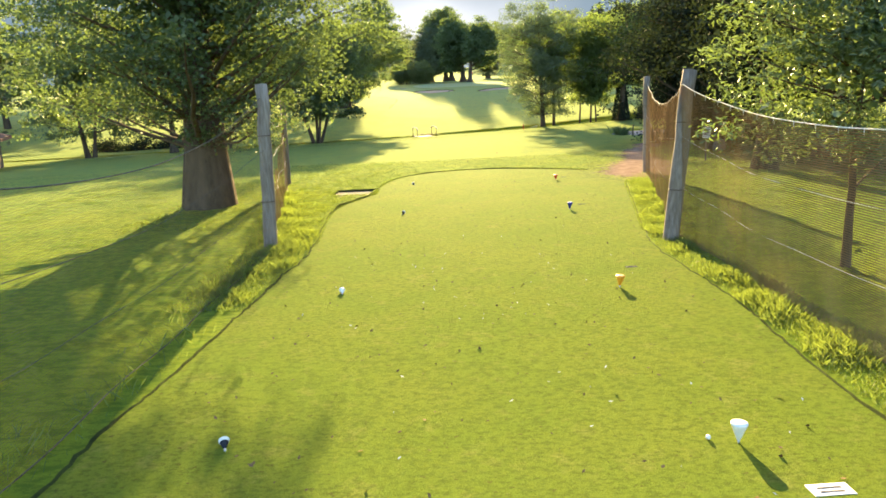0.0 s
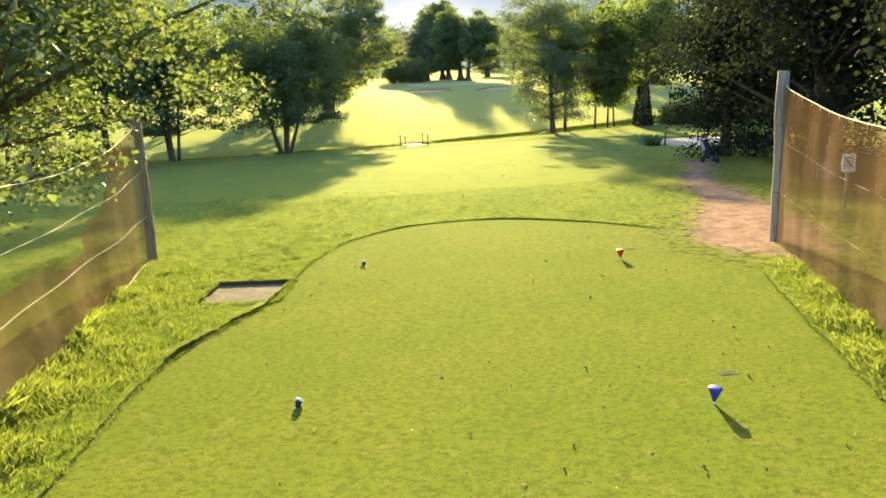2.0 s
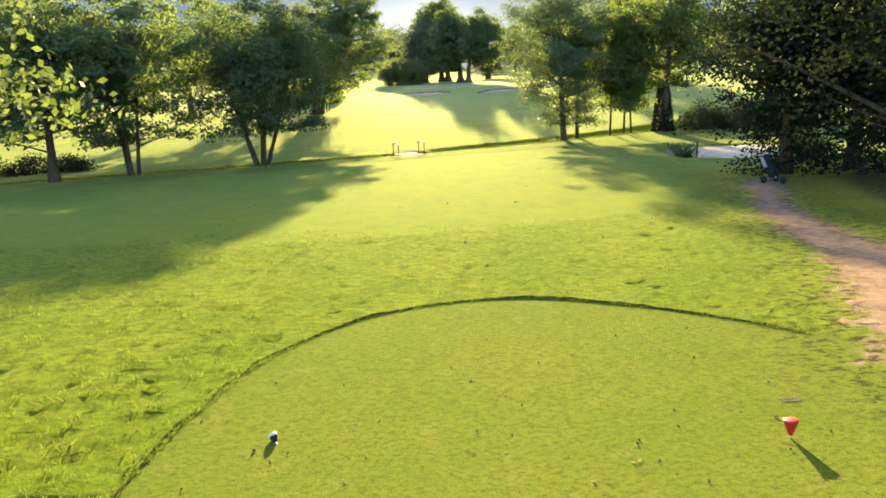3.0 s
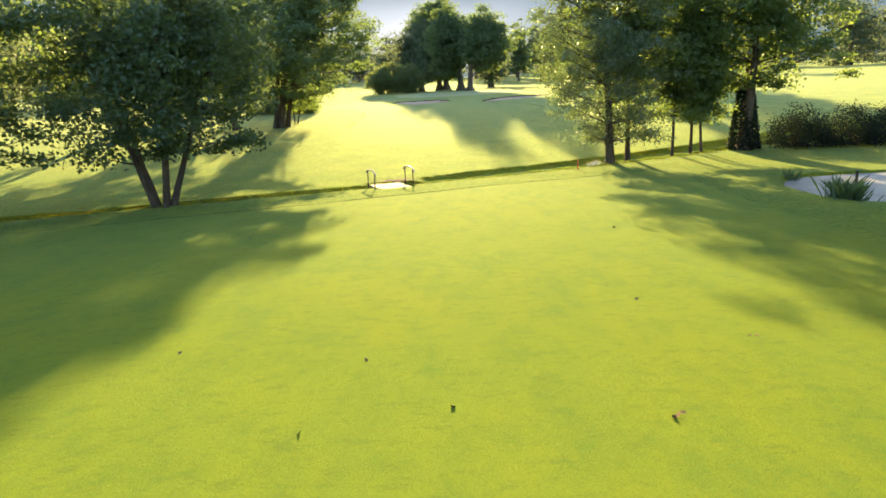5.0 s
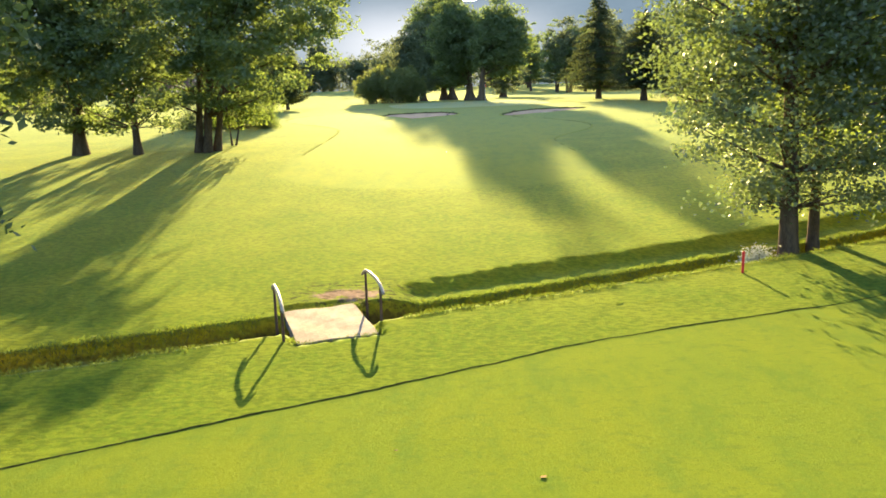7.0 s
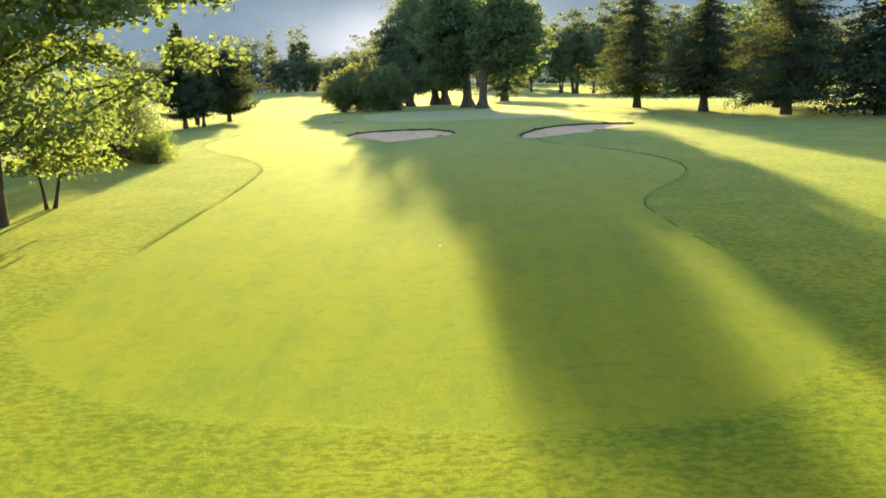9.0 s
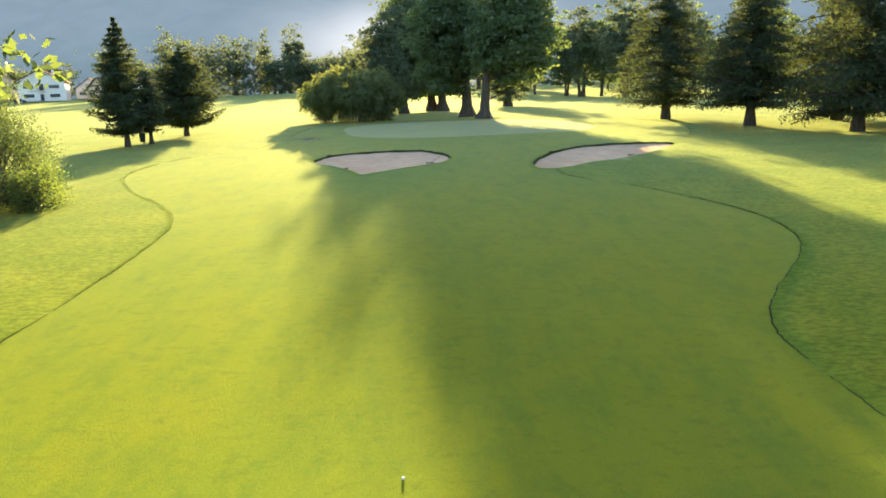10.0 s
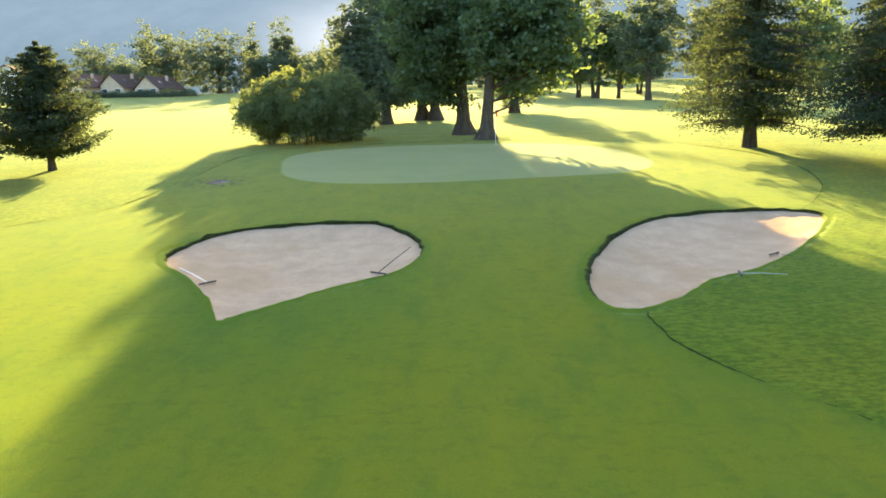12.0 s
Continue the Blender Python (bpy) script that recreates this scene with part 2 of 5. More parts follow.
M_RENDER_W = plain("white_render", (0.58, 0.52, 0.45), (0.70, 0.64, 0.57), 0.8, 0.9, 0.2, 0.01)
M_RENDER_C = plain("cream_render", (0.46, 0.33, 0.22), (0.56, 0.42, 0.29), 0.8, 0.9, 0.2, 0.01)
M_ROOF = plain("brown_roof_tile", (0.070, 0.042, 0.034), (0.150, 0.092, 0.072), 2.2, 0.85, 0.6, 0.03, stretch=(0.4, 2.5, 2.5))
M_GLASS = plain("dark_window", (0.020, 0.024, 0.028), (0.045, 0.050, 0.055), 2.0, 0.15, 0.02, 0.001)


def sand_material():
    k = Mat("bunker_sand")
    damp = k.ramp(k.noise(0.28, 4, 0.6), 0.46, 0.64)
    grain = k.math("ADD", k.math("MULTIPLY", k.noise(1.6, 6, 0.7), 0.55), k.math("MULTIPLY", k.noise(26, 3, 0.7), 0.45))
    raked = k.noise(5.0, 3, 0.6, stretch=(1.0, 0.18, 1))
    col = k.mix(k.ramp(grain, 0.36, 0.64), (0.395, 0.258, 0.158), (0.515, 0.346, 0.215))
    col = k.mix(k.math("MULTIPLY", damp, 0.6), col, (0.390, 0.236, 0.122))
    return k.surface(col, 0.95, k.bump(k.math("ADD", grain, k.math("MULTIPLY", raked, 0.5)), 0.8, 0.05), 0.0, 0.02)


def pond_material():
    k = Mat("silty_water")
    col = k.mix(k.ramp(k.noise(0.5, 5, 0.65), 0.3, 0.7), (0.085, 0.078, 0.060), (0.140, 0.130, 0.105))
    return k.surface(col, 0.55, k.bump(k.noise(9, 3), 0.05, 0.01), 0.0, 0.12)


def stream_material():
    k = Mat("dark_water")
    return k.surface(k.mix(k.noise(2, 4), (0.012, 0.014, 0.010), (0.030, 0.030, 0.020)), 0.08, k.bump(k.noise(6, 3), 0.12, 0.02), 0.0, 0.5)


def net_material(name, across, along):
    k = Mat(name)
    uv = k.t.nodes.new("ShaderNodeUVMap").outputs[0]
    sep = k.put("ShaderNodeSeparateXYZ", Vector=uv)
    cell = 38.0
    u = k.math("FRACT", k.math("MULTIPLY", sep.outputs[0], cell))
    v = k.math("FRACT", k.math("MULTIPLY", sep.outputs[1], cell))
    thread = k.math("MAXIMUM", k.math("LESS_THAN", u, across), k.math("LESS_THAN", v, along))
    fold = k.ramp(k.noise(1.4, 3, 0.6, stretch=(1, 1, 0.3)), 0.35, 0.7)
    col = k.mix(fold, (0.075, 0.048, 0.026), (0.150, 0.100, 0.056))
    cloth = k.put("ShaderNodeMixShader", i0=0.5, i1=k.put("ShaderNodeBsdfDiffuse", Color=col).outputs[0],
                  i2=k.put("ShaderNodeBsdfTranslucent", Color=k.mix(fold, (0.26, 0.155, 0.07), (0.40, 0.255, 0.12))).outputs[0]).outputs[0]
    clear = k.put("ShaderNodeBsdfTransparent", Color=(1, 1, 1)).outputs[0]
    return k.done(k.put("ShaderNodeMixShader", i0=thread, i1=clear, i2=cloth).outputs[0])


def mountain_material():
    """A far wooded slope that glows, with its morning haze painted into the emission."""
    k = Mat("haze_glow_slope")
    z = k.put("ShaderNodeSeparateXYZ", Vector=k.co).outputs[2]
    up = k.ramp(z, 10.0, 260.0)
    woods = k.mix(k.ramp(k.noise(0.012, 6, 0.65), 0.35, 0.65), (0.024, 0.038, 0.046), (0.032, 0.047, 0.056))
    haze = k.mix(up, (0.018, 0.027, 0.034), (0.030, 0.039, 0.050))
    # glow of the low sun over the ridge, painted into the haze colour
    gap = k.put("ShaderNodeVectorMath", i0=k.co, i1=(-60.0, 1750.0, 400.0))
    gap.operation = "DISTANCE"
    sun_glow = k.math("POWER", k.ramp(gap.outputs["Value"], 640.0, 0.0), 2.0)
    haze = k.mix(sun_glow, haze, (0.36, 0.34, 0.335))
    col = k.mix(k.math("ADD", 0.66, k.math("MULTIPLY", sun_glow, 0.3)), woods, haze)
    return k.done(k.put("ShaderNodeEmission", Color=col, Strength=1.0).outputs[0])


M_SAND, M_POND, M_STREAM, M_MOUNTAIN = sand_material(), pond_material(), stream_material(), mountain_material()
M_NET, M_NET_THIN = net_material("doubled_brown_netting", 0.30, 0.50), net_material("thin_brown_netting", 0.040, 0.085)
M_NET_MID = net_material("brown_netting", 0.18, 0.38)

# ---- mesh helpers ----


def mesh_of(name, verts, faces, material, smooth=False):
    me = bpy.data.meshes.new(name)
    if isinstance(verts, np.ndarray):
        n, k = len(verts), faces.shape[1]
        me.vertices.add(n)
        me.vertices.foreach_set("co", verts.astype(np.float32).ravel())
        me.loops.add(faces.size)
        me.loops.foreach_set("vertex_index", faces.astype(np.int32).ravel())
        me.polygons.add(len(faces))
        me.polygons.foreach_set("loop_start", np.arange(0, faces.size, k, dtype=np.int32))
        me.update(calc_edges=True)
    else:
        me.from_pydata([tuple(v) for v in verts], [], faces)
    me.materials.append(material)
    if smooth:
        me.polygons.foreach_set("use_smooth", np.ones(len(me.polygons), bool))
    me.update()
    return me


def part(name, bm, material, parent=None, label="", smooth=False):
    """Links a bmesh, or a pair of verts and faces, as one mesh object under parent."""
    if isinstance(bm, bmesh.types.BMesh):
        me = bpy.data.meshes.new(name)
        bm.to_mesh(me)
        bm.free()
        me.materials.append(material)
        if smooth:
            me.polygons.foreach_set("use_smooth", np.ones(len(me.polygons), bool))
    else:
        me = mesh_of(name, bm[0], bm[1], material, smooth)
    ob = new(name, me)
    if parent is not None:
        ob.parent = parent
    if label:
        tagged(ob, label)
    return ob


def thing(name, m, label, category, group="", kind=""):
    """An empty at the base of a thing, to which its parts are tied."""
    ob = new(name)
    ob.matrix_world = m
    return tagged(ob, label, category, group, kind)


def box(bm, sx, sy, sz, at=(0, 0, 0), bevel=0.0, turn=0.0):
    """A bevelled box, standing on at."""
    got = bmesh.ops.create_cube(bm, size=1.0)
    m = Matrix.Translation(at) @ Matrix.Rotation(turn, 4, "Z") @ Matrix.Translation((0, 0, sz / 2)) @ Matrix.Diagonal((sx, sy, sz, 1))
    bmesh.ops.transform(bm, matrix=m, verts=got["verts"])
    if bevel:
        es = list({e for v in got["verts"] for e in v.link_edges})
        bmesh.ops.bevel(bm, geom=es, offset=bevel, segments=2, affect="EDGES", profile=0.6)
    return bm


def lathe(profile, sides=16):
    """Verts and faces of a turned shape, from rows of radius and height."""
    verts, faces = [], []
    for r, z in profile:
        for n in range(sides):
            a = 2 * math.pi * n / sides
            verts.append((r * math.cos(a), r * math.sin(a), z))
    for i in range(len(profile) - 1):
        for n in range(sides):
            a, b = i * sides + n, i * sides + (n + 1) % sides
            faces.append((a, b, b + sides, a + sides))
    faces.append(tuple(range(sides))[::-1])
    faces.append(tuple(range((len(profile) - 1) * sides, len(profile) * sides)))
    return verts, faces


def tube(points, radii, sides=7):
    """Verts and quads of a round tube along points, as arrays."""
    p, r = np.asarray(points, float), np.asarray(radii, float)
    d = np.gradient(p, axis=0)
    d /= np.linalg.norm(d, axis=1, keepdims=True) + 1e-9
    ref = np.where(np.abs(d[:, 2:3]) > 0.9, [[1.0, 0, 0]], [[0, 0, 1.0]])
    a = np.cross(d, ref)
    a /= np.linalg.norm(a, axis=1, keepdims=True) + 1e-9
    b = np.cross(d, a)
    ang = np.linspace(0, 2 * np.pi, sides, endpoint=False)
    v = p[:, None] + r[:, None, None] * (np.cos(ang)[None, :, None] * a[:, None] + np.sin(ang)[None, :, None] * b[:, None])
    n = len(p)
    i, j = np.meshgrid(np.arange(n - 1), np.arange(sides), indexing="ij")
    k = (j + 1) % sides
    f = np.stack([i * sides + j, i * sides + k, (i + 1) * sides + k, (i + 1) * sides + j], -1).reshape(-1, 4)
    return v.reshape(-1, 3), f


def joined(pieces):
    """One pair of verts and quads out of several."""
    vs, fs, n = [], [], 0
    for v, f in pieces:
        vs.append(v)
        fs.append(f + n)
        n += len(v)
    return np.concatenate(vs), np.concatenate(fs)


def loop_curve(points, per=6):
    """A closed smooth curve through points."""
    p = np.array(points, float)
    n, out = len(p), []
    for i in range(n):
        a, b, c, d = p[i - 1], p[i], p[(i + 1) % n], p[(i + 2) % n]
        for s in np.arange(per) / per:
            out.append(0.5 * (2 * b + (c - a) * s + (2 * a - 5 * b + 4 * c - d) * s * s + (3 * b - a - 3 * c + d) * s**3))
    return np.array(out)


def inside_by(poly, x, y, reach=6.0):
    """How many metres points lie inside a closed curve; outside negative, at most reach."""
    out = np.full(x.shape, -reach)
    lo, hi = poly.min(0) - reach, poly.max(0) + reach
    near = (x > lo[0]) & (x < hi[0]) & (y > lo[1]) & (y < hi[1])
    px, py = x[near], y[near]
    best, odd = np.full(px.shape, 1e9), np.zeros(px.shape, bool)
    for (ax, ay), (bx, by) in zip(poly, np.roll(poly, -1, 0)):
        dx, dy = bx - ax, by - ay
        s = np.clip(((px - ax) * dx + (py - ay) * dy) / (dx * dx + dy * dy + 1e-12), 0, 1)
        best = np.minimum(best, (px - ax - s * dx) ** 2 + (py - ay - s * dy) ** 2)
        odd ^= ((ay > py) != (by > py)) & (px < (bx - ax) * (py - ay) / (by - ay + 1e-12) + ax)
    out[near] = np.where(odd, np.minimum(np.sqrt(best), reach), -np.minimum(np.sqrt(best), reach))
    return out


def ease(v, a, b):
    s = np.clip((v - a) / (b - a), 0, 1)
    return s * s * (3 - 2 * s)


# ---- the lie of the land ----
LAND_Y = [-80, 0, 23, 28.5, 31, 42, 55, 67, 73, 80, 94, 109, 121, 136, 143, 150, 184, 250, 350, 500, 900, 2500]
LAND_Z = [1.0, 0, -0.33, -0.43, -0.57, -1.07, -1.5, -1.75, -1.8, -1.5, 0.35, 1.5, 2.15, 2.95, 3.35, 3.7, 4.4, 6.3, 11.8, 15.5, 18, 25]
TEE = loop_curve([(-2.05, -6), (-2.04, 4.7), (-1.98, 6.4), (-1.86, 8.6), (-1.75, 11.0), (-1.66, 12.8), (-1.74, 14.4), (-1.98, 16.8), (-2.04, 18.5), (-1.85, 19.8), (-1.4, 21.3), (-1.33, 22.8), (-1.2, 24.4), (-0.8, 26.1),
                  (0.28, 27.7), (1.6, 28.4), (2.85, 28.45), (4.0, 27.95), (5.15, 27.2), (6.1, 26.3), (7.0, 25.4), (7.1, 23.8), (6.5, 21.5), (5.8, 17.8), (5.15, 14.5), (4.85, 12.4),
                  (4.9, 9.0), (4.75, 5.0), (4.6, -6)])
FAIR_A = loop_curve([(-30, 51), (-14, 60), (-7.3, 63.3), (-0.3, 66.9), (4.4, 69.4), (9.8, 71.3), (14.0, 73.0), (12.6, 66), (11.8, 56), (11, 46), (8, 39), (2, 36), (-5, 35.5), (-14, 37), (-30, 40)])
FAIR_B = loop_curve([(-7.1, 91), (-6.5, 89.2), (-3.8, 87.3), (0, 86.6), (3, 86.4), (6, 87), (8.2, 89.5), (7.9, 93), (7.4, 97), (7.7, 100), (10.5, 104.5), (10.8, 108), (9.0, 112.8),
                     (6.6, 117), (8, 121), (16, 130), (18.5, 138), (17, 145), (13, 149.5), (4, 151.6), (-5, 151), (-8.9, 146.5), (-9.4, 138), (-10, 131), (-13, 127.2), (-13.6, 121.5),
                     (-11.5, 116.5), (-8.5, 112.3), (-7.0, 109), (-6.6, 105), (-6.8, 98)])
GREEN = loop_curve([(-5.6, 140.5), (-6.2, 145.5), (-3.9, 148.6), (1.3, 149.6), (6.6, 149.2), (11.0, 146.6), (12.6, 142), (12.5, 138.6), (11.0, 136.6), (7.8, 135.7), (2.9, 135.2), (-0.8, 135.2), (-3.2, 136.1), (-4.8, 138)])
SAND_A = loop_curve([(-5.0, 123.4), (-5.0, 125.1), (-4.0, 126.9), (-2.3, 127.5), (-0.15, 127.6), (1.05, 126.5), (1.9, 124.4), (1.8, 122.75), (1.2, 121.6), (0.1, 120.7), (-1.0, 119.6), (-1.75, 118.85), (-2.1, 118.6), (-2.6, 119.8), (-3.6, 121.5)])
SAND_B = loop_curve([(6.0, 121.3), (6.6, 123.1), (8.1, 125.8), (9.7, 127.2), (12.1, 127.8), (13.8, 127.6), (14.4, 126.6), (12.7, 124), (11.0, 122.1), (9.7, 121), (8.6, 120.4), (7.6, 119.3), (6.5, 118.6), (5.9, 118.9), (5.8, 120)])
POND = loop_curve([(15.3, 60.2), (15.6, 63.8), (16.9, 66.4), (19.0, 67.2), (22.5, 67.2), (25, 64), (24, 58.5), (20, 57.0), (17, 57.6), (15.7, 58.6)])
DIRT = loop_curve([(6.4, 25.0), (6.9, 26.8), (7.8, 28.9), (8.7, 31.5), (9.2, 34.2), (10.1, 37.4), (11.2, 40.6), (12.2, 43.4), (12.9, 45.4), (14.7, 45.6), (13.2, 41.6), (12.0, 39.2), (10.9, 35.0), (10.5, 32.4), (10.2, 30.4), (9.9, 28.0), (9.3, 25.4), (8.5, 23.2), (7.3, 22.8), (6.7, 23.8)])

WORN = loop_curve([(-2.2, 72.5), (-1.0, 72.3), (-0.2, 72.9), (-0.5, 73.7), (-1.6, 74.1), (-2.6, 73.4)])

# grove floor: dark litter, and the shade under the trees painted in
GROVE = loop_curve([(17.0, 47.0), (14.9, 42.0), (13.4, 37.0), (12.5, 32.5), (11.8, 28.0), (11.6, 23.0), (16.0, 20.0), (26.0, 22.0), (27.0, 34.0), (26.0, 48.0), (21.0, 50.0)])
BARE = loop_curve([(-8.3, 136.4), (-7.6, 136.1), (-7.0, 136.6), (-7.1, 137.4), (-7.8, 137.8), (-8.4, 137.3)])


def profile(y):
    return sum(np.interp(y + d, LAND_Y, LAND_Z) for d in (-2, -0.7, 0.7, 2)) / 4


def stream_mid(x):
    return 71.30 + np.where(x > -1.5, 0.435, 0.44) * (x + 1.5)


def ripple(x, y):
    return np.sin(x * 0.71 + 1.3 * np.sin(y * 0.37)) * np.sin(y * 0.53 + 1.7) + 0.5 * np.sin(x * 1.9 + y * 1.3) * np.sin(y * 1.7 - x * 0.6)


def land(x, y, full=False):
    """Height of the ground and, if full, what covers it."""
    x, y = np.asarray(x, float), np.asarray(y, float)
    tee, fair = inside_by(TEE, x, y), np.maximum(inside_by(FAIR_A, x, y), inside_by(FAIR_B, x, y))
    green, pond = inside_by(GREEN, x, y), inside_by(POND, x, y)
    sand = np.maximum(inside_by(SAND_A, x, y), inside_by(SAND_B, x, y))
    mown = np.maximum(np.maximum(tee, fair), green)
    z = profile(y) + 0.010 * ripple(x, y) * ease(-tee, -0.1, 1.5) + 0.6 * ease(np.abs(x), 30, 120) * np.sin(x * 0.03 + y * 0.017)
    z = z + 0.022 * ease(-mown, -0.02, 0.14) + 0.02 * ease(green, -0.1, 0.5)
    off = np.abs(y - stream_mid(x)) / np.where(x > -1.5, 0.66, 0.60)
    cut = ease(1.25 - off, 0.0, 0.55) * ease(60 - np.abs(x), 0, 10)
    past = y - stream_mid(x)
    z = z - 0.25 * ease(past, 0.2, 0.9) * (1 - ease(past, 1.5, 2.6)) * ease(x, -0.6, 0.6) * ease(40 - x, 0, 10)
    deck = (np.abs((x + 1.55) * 0.944 + (y - 71.05) * 0.331) < 0.95) & (np.abs(-(x + 1.55) * 0.331 + (y - 71.05) * 0.944) < 1.5)
    z = z - 0.10 * deck - 1.0 * cut - 0.75 * ease(pond, -0.6, 0.5) - 0.75 * ease(sand, -0.14, 0.24)
    z = z - 0.15 * ((np.abs(x + 1.95) < 0.66) & (np.abs(y - 22.07) < 0.66) & (tee < -0.02))
    if not full:
        return z
    # bank darkens the stream cut and grove floor with soil and painted shade
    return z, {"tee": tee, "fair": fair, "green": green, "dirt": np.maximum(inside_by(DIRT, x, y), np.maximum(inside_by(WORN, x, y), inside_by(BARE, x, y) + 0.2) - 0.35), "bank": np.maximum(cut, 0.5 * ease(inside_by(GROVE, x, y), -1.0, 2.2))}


def ground_at(x, y):
    return float(land(np.array([x]), np.array([y]))[0])


def steps(*runs):
    """Grid lines from runs of (start, end, step)."""
    return np.unique(np.round(np.concatenate([np.arange(a, b, s) for a, b, s in runs]), 4))


def patchy(x, y, wide, deep, seed):
    """Smooth random values from 0 to 1 that change over wide metres in x and deep metres in y."""
    grid = np.random.default_rng(seed).random((211, 223))
    u, v = x / wide + 1000.0, y / deep + 1000.0
    i, j = np.floor(u).astype(int), np.floor(v).astype(int)
    s, t = u - i, v - j
    s, t = s * s * (3 - 2 * s), t * t * (3 - 2 * t)
    a, b, c, d = grid[i % 211, j % 223], grid[(i + 1) % 211, j % 223], grid[i % 211, (j + 1) % 223], grid[(i + 1) % 211, (j + 1) % 223]
    return (a * (1 - s) + b * s) * (1 - t) + (c * (1 - s) + d * s) * t


def tufts(x, y):
    """How far the uncut grass bunches up, from 0 to 1."""
    return 0.62 * patchy(x, y, 0.19, 0.13, 3) + 0.26 * patchy(x, y, 0.5, 0.3, 4) + 0.12 * patchy(x, y, 1.6, 0.8, 5)


def build_ground():
    xs = steps((-2600, -400, 200), (-400, -100, 30), (-100, -40, 6), (-40, -16, 1.0), (-16, -5, 0.4), (-5, 9.2, 0.14), (9.2, 15, 0.22), (15, 18, 0.36), (18, 40, 1.0), (40, 100, 6), (100, 400, 30), (400, 2601, 200))
    ys = steps((-400, -40, 30), (-40, -2, 1.5), (-2, 15, 0.12), (15, 36, 0.1), (36, 60, 0.45), (60, 72, 0.12), (72, 90, 0.14), (90, 116, 0.45), (116, 130, 0.22), (130, 155, 0.4), (155, 200, 1.5), (200, 500, 10), (500, 2700, 150))
    x, y = np.meshgrid(xs, ys)
    z, cover = land(x.ravel(), y.ravel(), True)
    # tufts of the uncut grass
    mown = np.maximum(np.maximum(cover["tee"], cover["fair"]), cover["green"])
    uncut = ease(-mown, 0.05, 0.4) * ease(-cover["dirt"], -0.1, 0.5) * ease(160 - y.ravel(), 0, 30)
    z = z + uncut * (1 - 0.7 * ease(y.ravel(), 90, 105)) * (0.130 - 0.045 * ease(y.ravel(), 32, 45) - 0.05 * ease(y.ravel(), 75, 82)) * (tufts(x.ravel(), y.ravel()) - 0.5)
    v = np.stack([x.ravel(), y.ravel(), z], 1)
    i, j = np.meshgrid(np.arange(len(ys) - 1), np.arange(len(xs) - 1), indexing="ij")
    a = (i * len(xs) + j).ravel()
    f = np.stack([a, a + 1, a + len(xs) + 1, a + len(xs)], 1)
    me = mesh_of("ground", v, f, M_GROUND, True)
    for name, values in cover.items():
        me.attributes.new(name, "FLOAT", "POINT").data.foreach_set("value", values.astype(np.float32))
    # the blades stand upright on every slope; only the cut banks and bunkers keep their own slant
    up = np.zeros(len(v) * 3, np.float32)
    me.vertex_normals.foreach_get("vector", up)
    up = up.reshape(-1, 3)
    flat = ease(up[:, 2], 0.94, 0.985)[:, None]
    up = up * (1 - flat) + np.array([0, 0, 1.0]) * flat
    me.normals_split_custom_set_from_vertices(up / np.linalg.norm(up, axis=1, keepdims=True))
    return tagged(new("ground", me), "sunlit mown golf course grass with tee, fairway and green", "ground", kind="structure")


build_ground()


def build_mountain():
    """A long wooded slope that closes the valley."""
    rng = np.random.default_rng(5)
    xs, rows = np.linspace(-2600, 2600, 131), np.linspace(0, 1, 26)
    ph = rng.uniform(0, 6.28, 8)
    ridge = 378 + 26 * np.sin(xs / 420 + ph[0]) + 14 * np.sin(xs / 170 + ph[1]) + 9 * np.sin(xs / 60 + ph[2]) - 30 * np.exp(-((xs - 60) / 260) ** 2)
    x, s = np.meshgrid(xs, rows)
    spur = 30 * np.sin(x / 130 + ph[3] + 2 * s) + 14 * np.sin(x / 47 + ph[4] - 3 * s)
    y = 1500 + 700 * s + spur * (1 - s)
    z = 8 + ridge[None] * (0.15 * s + 0.85 * s**1.2) + 5 * np.sin(x / 31 + ph[5]) * s
    v = np.stack([x.ravel(), y.ravel(), z.ravel()], 1)
    i, j = np.meshgrid(np.arange(25), np.arange(130), indexing="ij")
    a = (i * 131 + j).ravel()
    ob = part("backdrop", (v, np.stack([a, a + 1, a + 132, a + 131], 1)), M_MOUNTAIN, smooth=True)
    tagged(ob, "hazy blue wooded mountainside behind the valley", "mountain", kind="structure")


build_mountain()

